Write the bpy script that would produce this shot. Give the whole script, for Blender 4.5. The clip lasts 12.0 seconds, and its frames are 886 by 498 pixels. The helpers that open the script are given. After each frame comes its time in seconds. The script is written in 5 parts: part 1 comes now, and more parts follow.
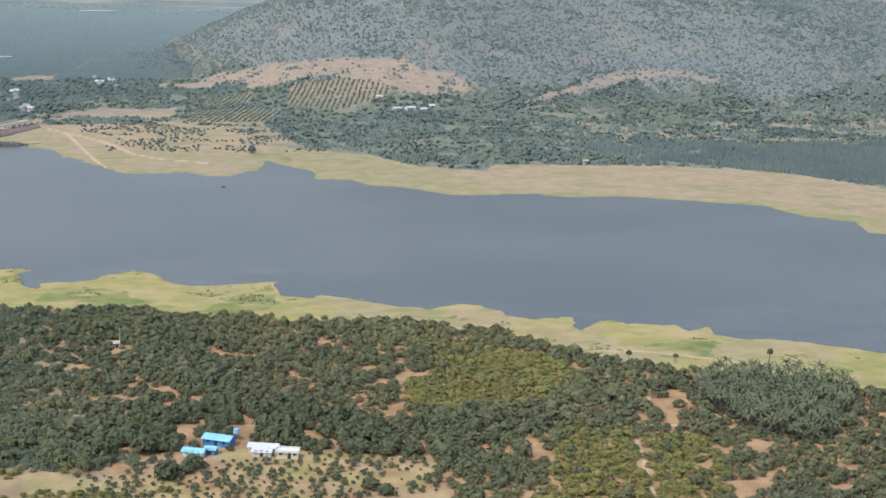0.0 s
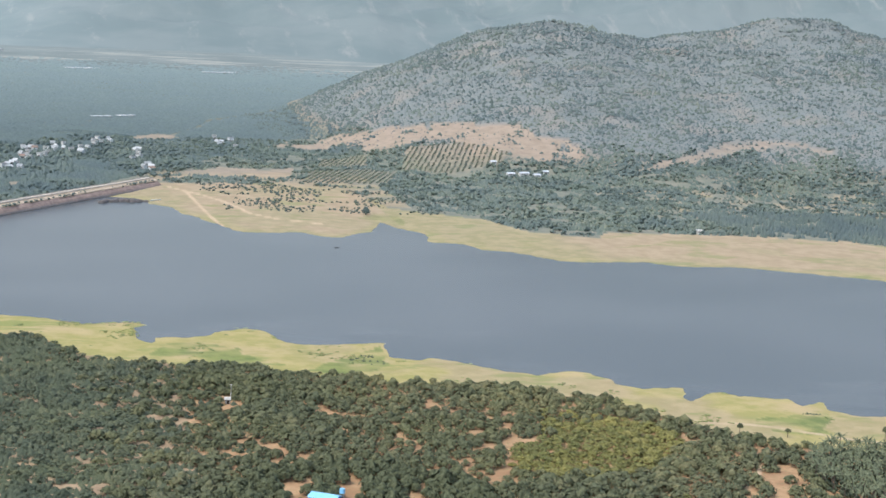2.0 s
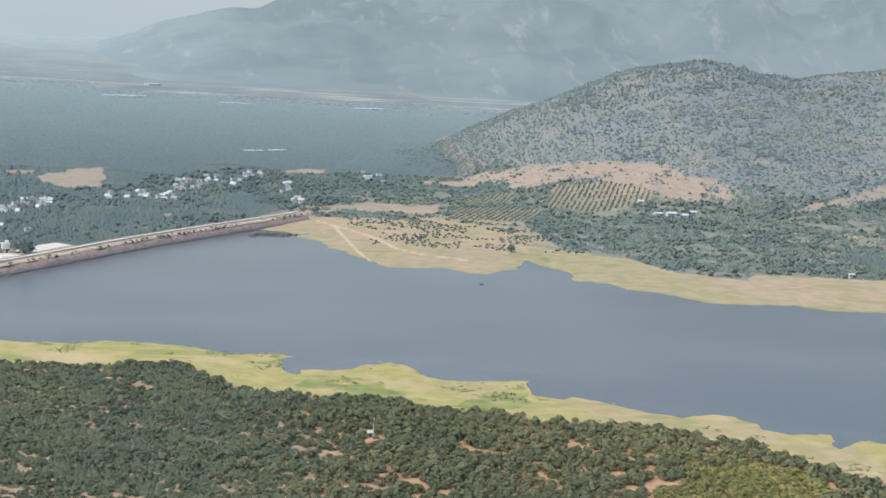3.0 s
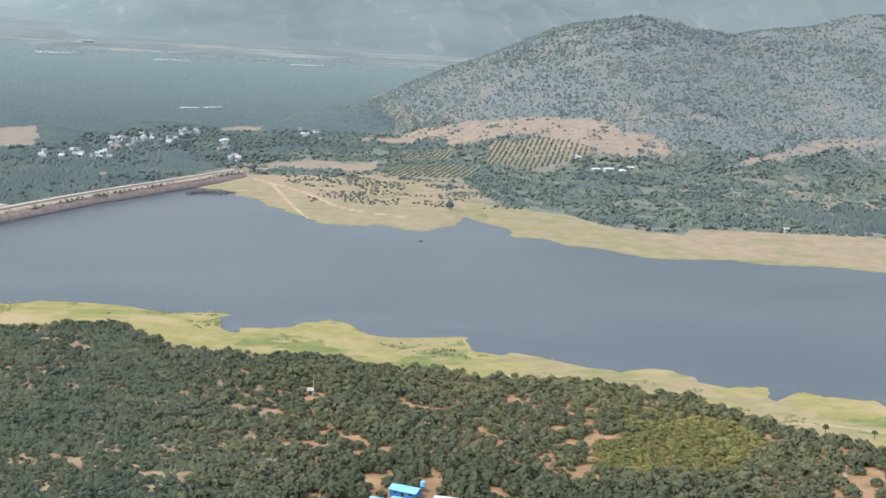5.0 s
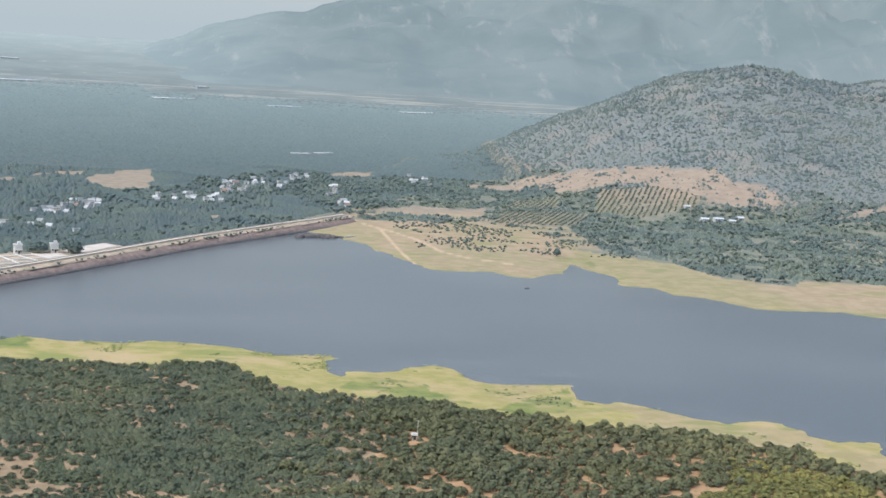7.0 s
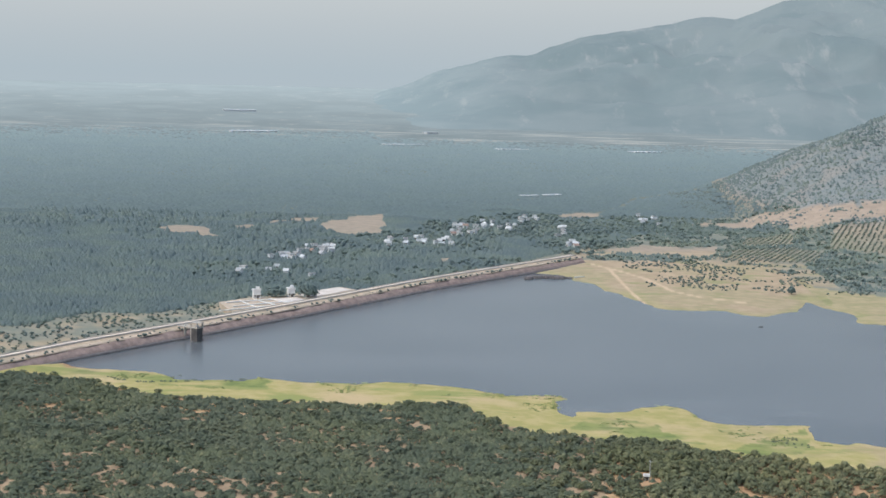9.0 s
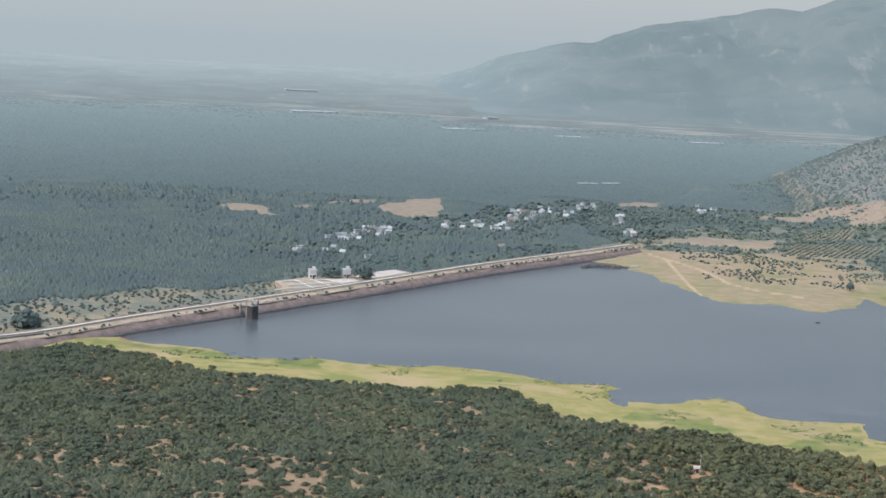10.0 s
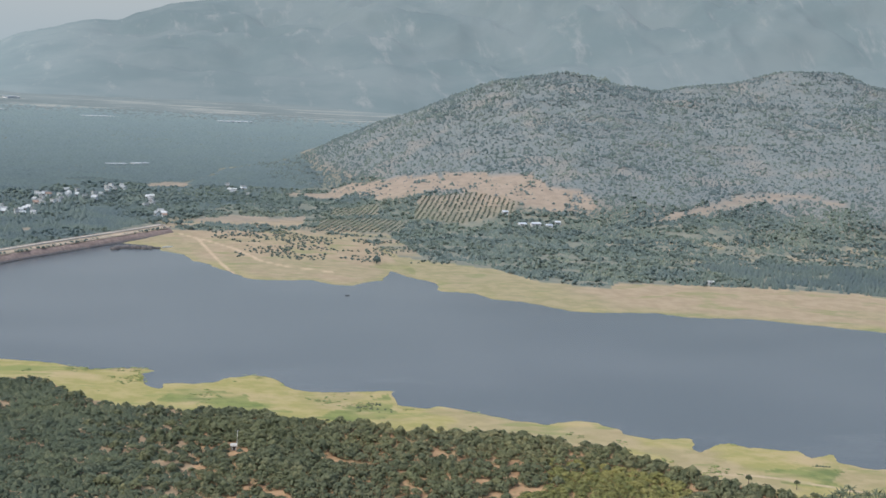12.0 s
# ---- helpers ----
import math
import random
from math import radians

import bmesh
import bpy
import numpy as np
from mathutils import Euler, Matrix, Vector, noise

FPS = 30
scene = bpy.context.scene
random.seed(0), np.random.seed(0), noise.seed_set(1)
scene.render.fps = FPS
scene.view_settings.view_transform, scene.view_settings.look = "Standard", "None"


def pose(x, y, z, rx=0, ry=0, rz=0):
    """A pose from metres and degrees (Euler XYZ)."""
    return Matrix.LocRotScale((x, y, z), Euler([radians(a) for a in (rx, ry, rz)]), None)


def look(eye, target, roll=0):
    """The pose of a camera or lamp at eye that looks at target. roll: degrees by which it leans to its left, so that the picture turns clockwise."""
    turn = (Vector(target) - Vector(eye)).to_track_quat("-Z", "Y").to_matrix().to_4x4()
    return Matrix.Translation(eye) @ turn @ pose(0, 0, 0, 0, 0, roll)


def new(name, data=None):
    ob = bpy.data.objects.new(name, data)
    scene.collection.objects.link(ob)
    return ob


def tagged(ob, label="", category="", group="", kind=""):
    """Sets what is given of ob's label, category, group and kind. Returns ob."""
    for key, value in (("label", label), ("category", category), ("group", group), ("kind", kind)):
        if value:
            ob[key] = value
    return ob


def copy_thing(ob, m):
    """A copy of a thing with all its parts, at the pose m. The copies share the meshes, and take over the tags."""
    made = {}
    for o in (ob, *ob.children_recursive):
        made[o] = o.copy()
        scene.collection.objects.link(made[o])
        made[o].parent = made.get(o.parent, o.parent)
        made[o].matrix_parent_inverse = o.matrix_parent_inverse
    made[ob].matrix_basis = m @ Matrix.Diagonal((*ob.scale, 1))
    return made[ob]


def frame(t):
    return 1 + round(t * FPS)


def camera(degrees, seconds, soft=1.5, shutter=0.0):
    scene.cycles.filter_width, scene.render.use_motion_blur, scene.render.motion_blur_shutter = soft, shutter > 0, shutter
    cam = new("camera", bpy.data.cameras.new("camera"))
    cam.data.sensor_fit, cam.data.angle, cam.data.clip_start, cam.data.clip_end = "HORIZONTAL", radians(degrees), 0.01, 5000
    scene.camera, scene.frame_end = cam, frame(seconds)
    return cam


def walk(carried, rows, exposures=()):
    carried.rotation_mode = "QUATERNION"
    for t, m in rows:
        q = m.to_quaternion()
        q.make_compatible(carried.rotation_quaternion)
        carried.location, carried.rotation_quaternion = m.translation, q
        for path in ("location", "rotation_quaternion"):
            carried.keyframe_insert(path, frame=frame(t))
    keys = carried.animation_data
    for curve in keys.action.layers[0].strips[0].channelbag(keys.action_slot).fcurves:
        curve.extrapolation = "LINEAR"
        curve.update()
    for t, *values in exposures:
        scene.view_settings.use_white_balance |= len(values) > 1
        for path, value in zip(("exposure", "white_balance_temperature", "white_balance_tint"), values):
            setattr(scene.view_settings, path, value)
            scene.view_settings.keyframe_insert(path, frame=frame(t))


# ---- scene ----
cam = camera(32.83, 12.0, soft=1.6)
walk(cam, [
    (0.0, look((-0.02, 1.19, 151.27), (308.1, 932.3, -43.9), 2.14)),
    (0.5, look((-0.14, 1.04, 151.28), (286.2, 940.2, -38.5), 3.21)),
    (1.0, look((-0.28, 0.90, 151.28), (306.4, 935.0, -31.5), 4.24)),
    (1.5, look((-0.42, 0.73, 151.27), (270.2, 950.7, -5.0), 3.56)),
    (2.0, look((-0.51, 0.57, 151.25), (237.3, 959.3, -4.6), 2.92)),
    (2.5, look((-0.58, 0.44, 151.23), (146.1, 980.5, 17.3), 2.40)),
    (3.0, look((-0.60, 0.36, 151.21), (142.2, 980.7, 14.9), 3.23)),
    (3.5, look((-0.62, 0.32, 151.18), (164.6, 975.1, 1.1), 3.01)),
    (5.3, look((-0.75, 0.99, 151.02), (189.9, 969.2, -10.6), 3.56)),
    (5.5, look((-0.76, 0.98, 150.97), (195.7, 968.7, -6.9), 3.87)),
    (6.0, look((-0.79, 0.91, 150.85), (176.6, 973.9, 2.9), 3.10)),
    (6.5, look((-0.77, 0.78, 150.71), (148.1, 980.3, 15.1), 3.25)),
    (6.7, look((-0.75, 0.72, 150.66), (131.3, 982.1, 11.1), 3.30)),
    (8.3, look((-0.07, 0.04, 150.03), (29.6, 995.4, 58.9), 1.31)),
    (8.5, look((-0.00, 0.00, 150.00), (-0.0, 995.8, 58.0), 0.00)),
    (9.0, look((0.16, -0.08, 149.95), (-40.4, 992.6, 35.9), 1.44)),
    (9.5, look((0.36, -0.12, 149.94), (-104.9, 989.7, 54.2), 1.08)),
    (10.0, look((0.56, -0.10, 149.96), (-77.3, 988.9, 24.5), 2.86)),
    (10.5, look((0.80, -0.05, 149.98), (-56.4, 991.8, 36.1), 4.64)),
    (11.0, look((1.04, 0.05, 150.03), (13.0, 995.7, 57.7), 4.34)),
    (11.5, look((1.26, 0.17, 150.05), (142.0, 983.5, 35.2), 4.07)),
    (12.0, look((1.45, 0.29, 150.06), (229.9, 966.1, 27.2), 3.32)),
], exposures=[
    (0.0, 0.02, 6200, 9),
    (0.5, 0.16, 6200, 9),
    (1.0, 0.23, 6200, 9),
    (2.0, 0.22, 6200, 9),
    (3.0, 0.16, 6200, 9),
    (3.5, 0.14, 6200, 9),
    (5.5, 0.20, 6200, 9),
    (6.5, 0.17, 6200, 9),
    (8.5, 0.05, 6200, 9),
    (9.0, 0.03, 6200, 9),
    (9.5, -0.06, 6200, 9),
    (10.0, -0.06, 6200, 9),
    (10.5, -0.10, 6200, 9),
    (11.0, -0.16, 6200, 9),
    (11.5, -0.25, 6200, 9),
    (12.0, -0.10, 6200, 9),
])

# ---------------------------------------------------------------- light
SUN_EL, SUN_AZ = radians(56), radians(-116)      # azimuth from +y towards +x
sun_way = Vector((math.sin(SUN_AZ) * math.cos(SUN_EL), math.cos(SUN_AZ) * math.cos(SUN_EL), math.sin(SUN_EL)))
sun = new("sun", bpy.data.lights.new("sun", "SUN"))
sun.data.energy, sun.data.angle, sun.data.color = 1.6, radians(0.8), (1.0, 0.95, 0.86)
sun.matrix_basis = look(sun_way * 900, (0, 0, 0))

world = bpy.data.worlds.new("hazy_sky")
scene.world = world
world.use_nodes = True
wn, wl = world.node_tree.nodes, world.node_tree.links
wn.clear()
w_out, w_bg = wn.new("ShaderNodeOutputWorld"), wn.new("ShaderNodeBackground")
w_sky, w_co, w_sep = wn.new("ShaderNodeTexSky"), wn.new("ShaderNodeTexCoord"), wn.new("ShaderNodeSeparateXYZ")
w_sky.sky_type, w_sky.sun_disc = "NISHITA", False
w_sky.sun_elevation, w_sky.sun_rotation = SUN_EL, SUN_AZ
w_sky.air_density, w_sky.dust_density, w_sky.altitude = 1.3, 4.0, 300
w_gain = wn.new("ShaderNodeVectorMath")
w_gain.operation = "SCALE"
w_gain.inputs["Scale"].default_value = 0.25
w_ramp = wn.new("ShaderNodeValToRGB")
w_ramp.color_ramp.elements[0].position, w_ramp.color_ramp.elements[0].color = 0.0, (1, 1, 1, 1)
w_ramp.color_ramp.elements[1].position, w_ramp.color_ramp.elements[1].color = 0.55, (0.1, 0.1, 0.1, 1)
w_mix = wn.new("ShaderNodeMix")
w_mix.data_type = "RGBA"
w_low = wn.new("ShaderNodeValToRGB")                            # milky haze low in the sky, dimmer at the horizon
w_low.color_ramp.elements[0].position, w_low.color_ramp.elements[0].color = 0.0, (0.44, 0.50, 0.53, 1)
w_low.color_ramp.elements[1].position, w_low.color_ramp.elements[1].color = 0.06, (0.56, 0.58, 0.585, 1)
wl.new(w_sep.outputs["Z"], w_low.inputs[0])
wl.new(w_low.outputs["Color"], w_mix.inputs["B"])
wl.new(w_co.outputs["Generated"], w_sep.inputs[0])
wl.new(w_sep.outputs["Z"], w_ramp.inputs[0])
wl.new(w_ramp.outputs["Color"], w_mix.inputs["Factor"])
wl.new(w_sky.outputs["Color"], w_gain.inputs[0])
wl.new(w_gain.outputs[0], w_mix.inputs["A"])
wl.new(w_mix.outputs["Result"], w_bg.inputs["Color"])
wl.new(w_bg.outputs[0], w_out.inputs["Surface"])
w_bg.inputs["Strength"].default_value = 1.0


# ---------------------------------------------------------------- materials
def material(name):
    m = bpy.data.materials.new(name)
    m.use_nodes = True
    n, l = m.node_tree.nodes, m.node_tree.links
    return m, n, l, n["Principled BSDF"]


def noise_tex(n, l, scale, detail=3.0, rough=0.55, coords="Object", stretch=None):
    co, tex = n.new("ShaderNodeTexCoord"), n.new("ShaderNodeTexNoise")
    tex.inputs["Scale"].default_value, tex.inputs["Detail"].default_value, tex.inputs["Roughness"].default_value = scale, detail, rough
    if stretch:
        mp = n.new("ShaderNodeMapping")
        mp.inputs["Scale"].default_value = stretch
        l.new(co.outputs[coords], mp.inputs[0])
        l.new(mp.outputs[0], tex.inputs["Vector"])
    else:
        l.new(co.outputs[coords], tex.inputs["Vector"])
    return tex


def mix_colour(n, l, fac, a, b, blend="MIX"):
    mx = n.new("ShaderNodeMix")
    mx.data_type, mx.blend_type = "RGBA", blend
    for key, v in (("Factor", fac), ("A", a), ("B", b)):
        if isinstance(v, (int, float)):
            mx.inputs[key].default_value = v
        elif isinstance(v, tuple):
            mx.inputs[key].default_value = (*v, 1)
        else:
            l.new(v, mx.inputs[key])
    return mx.outputs["Result"]


def stepped(n, l, value, lo, hi):
    mr = n.new("ShaderNodeMapRange")
    mr.interpolation_type = "SMOOTHSTEP"
    mr.inputs["From Min"].default_value, mr.inputs["From Max"].default_value = lo, hi
    l.new(value, mr.inputs["Value"])
    return mr.outputs[0]


def bump(n, l, bsdf, height, strength, distance):
    b = n.new("ShaderNodeBump")
    b.inputs["Strength"].default_value, b.inputs["Distance"].default_value = strength, distance
    l.new(height, b.inputs["Height"])
    l.new(b.outputs[0], bsdf.inputs["Normal"])


def surface(name, a, b, scale, rough=0.8, spec=0.3, fine=8.0, relief=0.0, metal=0.0):
    """A weathered surface between two colours, at two scales."""
    m, n, l, p = material(name)
    big, small = noise_tex(n, l, scale, 4), noise_tex(n, l, scale * fine, 3)
    c = mix_colour(n, l, stepped(n, l, big.outputs["Fac"], 0.35, 0.65), a, b)
    c = mix_colour(n, l, stepped(n, l, small.outputs["Fac"], 0.3, 0.7), c, tuple(0.75 * v for v in a), "MIX")
    mx = mix_colour(n, l, 0.65, c, mix_colour(n, l, stepped(n, l, big.outputs["Fac"], 0.3, 0.7), a, b))
    l.new(mx, p.inputs["Base Color"])
    p.inputs["Roughness"].default_value, p.inputs["Metallic"].default_value = rough, metal
    p.inputs["Specular IOR Level"].default_value = spec
    if relief:
        bump(n, l, p, small.outputs["Fac"], 0.6, relief)
    return m


def foliage(name, dark, mid, light, grain=1.3, relief=0.35, glow=None, hollow=0.62):
    """Leaves: every clump has its own tone, broken up by a leafy grain."""
    m, n, l, p = material(name)
    geo, info = n.new("ShaderNodeNewGeometry"), n.new("ShaderNodeObjectInfo")
    each = n.new("ShaderNodeAttribute")
    each.attribute_name = "tone"
    wrap = n.new("ShaderNodeMix")
    wrap.inputs["A"].default_value = 0.0
    l.new(each.outputs["Alpha"], wrap.inputs["Factor"])
    l.new(info.outputs["Random"], wrap.inputs["A"])
    l.new(each.outputs["Fac"], wrap.inputs["B"])
    blend = n.new("ShaderNodeMix")
    blend.inputs["Factor"].default_value = 0.35
    l.new(wrap.outputs[0], blend.inputs["A"])
    l.new(geo.outputs["Random Per Island"], blend.inputs["B"])
    cr = n.new("ShaderNodeValToRGB")
    els = cr.color_ramp.elements
    els[0].position, els[0].color = 0.0, (*dark, 1)
    els[1].position, els[1].color = 1.0, (*light, 1)
    e = els.new(0.55)
    e.color = (*mid, 1)
    l.new(blend.outputs["Result"], cr.inputs[0])
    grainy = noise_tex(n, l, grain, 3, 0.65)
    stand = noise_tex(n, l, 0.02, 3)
    # colour darkens by hollow where the grain, also the bump height, is low
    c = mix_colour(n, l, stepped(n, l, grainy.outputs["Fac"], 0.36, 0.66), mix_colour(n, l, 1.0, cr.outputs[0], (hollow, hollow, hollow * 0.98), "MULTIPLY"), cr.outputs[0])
    c = mix_colour(n, l, stepped(n, l, stand.outputs["Fac"], 0.35, 0.7), c, mix_colour(n, l, 1.0, c, (1.22, 1.16, 1.0), "MULTIPLY"))
    l.new(c, p.inputs["Base Color"])
    p.inputs["Roughness"].default_value, p.inputs["Specular IOR Level"].default_value = 0.65, 0.15
    bump(n, l, p, grainy.outputs["Fac"], 0.8, relief)
    # optional emission that stands in for haze before far leaves
    if glow:
        p.inputs["Emission Color"].default_value, p.inputs["Emission Strength"].default_value = (*glow[:3], 1), glow[3]
    return m


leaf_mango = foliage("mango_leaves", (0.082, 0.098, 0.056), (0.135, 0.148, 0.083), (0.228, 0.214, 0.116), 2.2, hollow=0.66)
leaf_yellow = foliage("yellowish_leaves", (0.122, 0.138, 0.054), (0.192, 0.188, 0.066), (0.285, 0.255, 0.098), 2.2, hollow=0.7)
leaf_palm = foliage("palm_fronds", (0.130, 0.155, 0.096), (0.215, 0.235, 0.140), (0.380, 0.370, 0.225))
# far bank greens carry a pale blue-grey haze tint in the colour
leaf_bank = foliage("hazed_bank_leaves", (0.088, 0.122, 0.118), (0.118, 0.153, 0.142), (0.185, 0.212, 0.168), 0.5, 0.2, hollow=0.85)
# scrub lightened and blued to hold the haze in front of the hill
leaf_hill = foliage("hazed_dry_scrub_leaves", (0.080, 0.110, 0.112), (0.112, 0.145, 0.143), (0.176, 0.202, 0.190), 0.4, 0.15, hollow=0.88)
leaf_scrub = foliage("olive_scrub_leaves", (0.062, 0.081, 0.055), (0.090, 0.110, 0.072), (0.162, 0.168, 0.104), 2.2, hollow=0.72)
# plain and village greens also have distance haze mixed into the base colour
leaf_plain = foliage("hazed_plain_leaves", (0.076, 0.106, 0.110), (0.097, 0.131, 0.133), (0.124, 0.158, 0.152), 0.3, 0.1, hollow=0.9)
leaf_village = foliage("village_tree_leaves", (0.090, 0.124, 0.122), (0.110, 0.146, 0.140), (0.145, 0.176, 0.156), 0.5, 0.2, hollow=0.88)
leaf_orchard = foliage("young_orchard_leaves", (0.125, 0.158, 0.135), (0.150, 0.182, 0.150), (0.190, 0.215, 0.170), 0.5, 0.2, hollow=0.85)
leaf_marsh = foliage("marsh_weed_leaves", (0.230, 0.285, 0.105), (0.260, 0.310, 0.115), (0.310, 0.330, 0.130))
# distance haze is painted onto these leaves as emission
leaf_distance = foliage("haze_glow_leaves", (0.034, 0.053, 0.053), (0.039, 0.059, 0.059), (0.046, 0.066, 0.065), 0.3, 0.05, (0.54, 0.66, 0.70, 0.1), 0.95)
bark = surface("grey_brown_bark", (0.10, 0.08, 0.065), (0.16, 0.13, 0.10), 1.5, relief=0.05)
whitewash = surface("whitewashed_wall", (0.66, 0.65, 0.62), (0.76, 0.75, 0.72), 0.4)
# village white, toned down in colour to allow for distance haze
limewash = surface("hazed_limewash", (0.60, 0.61, 0.60), (0.74, 0.74, 0.72), 0.3)
cream_wall = surface("cream_painted_wall", (0.62, 0.56, 0.44), (0.70, 0.63, 0.50), 0.4)
roof_tile = surface("weathered_clay_tiles", (0.27, 0.19, 0.15), (0.34, 0.25, 0.20), 0.5, relief=0.03)
roof_sheet = surface("pale_roof_sheet", (0.54, 0.57, 0.60), (0.64, 0.66, 0.68), 0.3, 0.45, 0.5)
roof_concrete = surface("pale_concrete_roof", (0.66, 0.65, 0.62), (0.76, 0.75, 0.72), 0.4)
# greyer and darker than the pale roof sheet
dull_sheet = surface("dull_roof_sheet", (0.46, 0.48, 0.48), (0.56, 0.57, 0.57), 0.3, 0.6, 0.3)
village_slab = surface("stained_roof_slab", (0.38, 0.38, 0.37), (0.60, 0.59, 0.57), 0.22)
grey_sheet = surface("grey_asbestos_sheet", (0.30, 0.32, 0.32), (0.40, 0.42, 0.42), 0.3)
blue_sheet = surface("light_blue_roof_sheet", (0.24, 0.55, 0.80), (0.32, 0.63, 0.85), 0.25, 0.4, 0.5)
blue_wall = surface("blue_wall_sheet", (0.05, 0.22, 0.55), (0.07, 0.27, 0.62), 0.3, 0.5)
dark_opening = surface("dark_doorway_wood", (0.06, 0.05, 0.045), (0.09, 0.075, 0.06), 1.0)
concrete = surface("weathered_concrete", (0.36, 0.33, 0.28), (0.46, 0.43, 0.37), 0.5, relief=0.03)
# tower concrete darkened to stand for the faces turned from the sun
tower_stone = surface("shade_dark_concrete", (0.07, 0.065, 0.062), (0.13, 0.12, 0.11), 0.35, relief=0.03)
dark_stone = surface("dark_wet_stone", (0.10, 0.09, 0.09), (0.15, 0.14, 0.13), 0.6, relief=0.1)
pitching_stone = surface("mauve_stone_pitching", (0.19, 0.145, 0.125), (0.29, 0.225, 0.195), 0.25, 0.9, 0.2, 6, 0.25)
berm_soil = surface("dry_berm_grass", (0.35, 0.30, 0.22), (0.49, 0.395, 0.305), 0.10, 0.9, 0.2, 7, 0.1)
crest_gravel = surface("pale_gravel_road", (0.60, 0.51, 0.42), (0.68, 0.60, 0.51), 0.2, 0.9, 0.2)
paving = surface("pale_stone_paving", (0.50, 0.44, 0.38), (0.62, 0.57, 0.51), 0.15, 0.85)
boat_wood = surface("dark_tarred_boat_wood", (0.06, 0.05, 0.05), (0.10, 0.085, 0.07), 1.0)
steel = surface("galvanised_steel", (0.45, 0.46, 0.47), (0.55, 0.56, 0.57), 1.0, 0.4, 0.5, metal=0.7)

# ground: soils chosen by the land-cover weights that the terrain carries
ground_mat, n, l, p = material("valley_soil")
cov, cov2 = n.new("ShaderNodeAttribute"), n.new("ShaderNodeAttribute")
cov.attribute_name, cov2.attribute_name = "cover", "cover_two"
sep, sep2 = n.new("ShaderNodeSeparateColor"), n.new("ShaderNodeSeparateColor")
l.new(cov.outputs["Color"], sep.inputs[0])
l.new(cov2.outputs["Color"], sep2.inputs[0])
g_big, g_mid, g_fine = noise_tex(n, l, 0.018, 5), noise_tex(n, l, 0.09, 5, 0.6), noise_tex(n, l, 0.6, 4, 0.6)
g_streak = noise_tex(n, l, 0.03, 4, 0.6, stretch=(0.8, 1.5, 1))
soil = mix_colour(n, l, stepped(n, l, g_mid.outputs["Fac"], 0.35, 0.65), (0.30, 0.180, 0.10), (0.43, 0.280, 0.155))
soil = mix_colour(n, l, stepped(n, l, g_fine.outputs["Fac"], 0.5, 0.75), soil, (0.22, 0.20, 0.10))
grass = mix_colour(n, l, stepped(n, l, g_mid.outputs["Fac"], 0.38, 0.64), (0.290, 0.268, 0.100), (0.385, 0.320, 0.148))
grass = mix_colour(n, l, stepped(n, l, g_big.outputs["Fac"], 0.50, 0.68), grass, (0.435, 0.335, 0.190))
grass = mix_colour(n, l, stepped(n, l, g_streak.outputs["Fac"], 0.54, 0.66), grass, (0.235, 0.248, 0.088))
grass = mix_colour(n, l, stepped(n, l, g_fine.outputs["Fac"], 0.55, 0.8), grass, (0.27, 0.26, 0.12))
dry = mix_colour(n, l, stepped(n, l, g_mid.outputs["Fac"], 0.35, 0.65), (0.318, 0.248, 0.162), (0.382, 0.300, 0.200))
dry = mix_colour(n, l, stepped(n, l, g_streak.outputs["Fac"], 0.54, 0.66), dry, (0.262, 0.245, 0.125))
dry = mix_colour(n, l, stepped(n, l, g_big.outputs["Fac"], 0.57, 0.67), dry, (0.262, 0.248, 0.130))
dry = mix_colour(n, l, stepped(n, l, g_fine.outputs["Fac"], 0.52, 0.78), dry, (0.30, 0.25, 0.16))
track = mix_colour(n, l, stepped(n, l, g_fine.outputs["Fac"], 0.35, 0.7), (0.45, 0.335, 0.22), (0.53, 0.41, 0.28))
bare = mix_colour(n, l, stepped(n, l, g_mid.outputs["Fac"], 0.3, 0.7), (0.275, 0.222, 0.168), (0.345, 0.278, 0.212))
bare = mix_colour(n, l, stepped(n, l, g_fine.outputs["Fac"], 0.55, 0.8), bare, (0.33, 0.27, 0.18))
# hillside ground: haze is tinted into these blue-grey tones
hazed_scree = mix_colour(n, l, stepped(n, l, g_mid.outputs["Fac"], 0.35, 0.65), (0.178, 0.206, 0.200), (0.205, 0.220, 0.208))
hazed_scree = mix_colour(n, l, stepped(n, l, g_big.outputs["Fac"], 0.52, 0.66), hazed_scree, (0.236, 0.229, 0.204))
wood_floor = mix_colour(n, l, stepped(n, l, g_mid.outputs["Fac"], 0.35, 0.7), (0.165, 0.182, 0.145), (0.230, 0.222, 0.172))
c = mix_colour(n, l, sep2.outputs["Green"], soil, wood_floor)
c = mix_colour(n, l, sep2.outputs["Blue"], c, hazed_scree)
c = mix_colour(n, l, sep2.outputs["Red"], c, bare)
c = mix_colour(n, l, sep.outputs["Green"], c, dry)
c = mix_colour(n, l, sep.outputs["Red"], c, grass)
cov3 = n.new("ShaderNodeAttribute")
cov3.attribute_name = "marsh"
sedge = mix_colour(n, l, stepped(n, l, g_mid.outputs["Fac"], 0.35, 0.6), (0.115, 0.160, 0.055), (0.195, 0.225, 0.075))
c = mix_colour(n, l, cov3.outputs["Fac"], c, sedge)
c = mix_colour(n, l, sep.outputs["Blue"], c, track)
l.new(c, p.inputs["Base Color"])
p.inputs["Roughness"].default_value, p.inputs["Specular IOR Level"].default_value = 0.95, 0.1
bump(n, l, p, g_fine.outputs["Fac"], 0.5, 0.4)

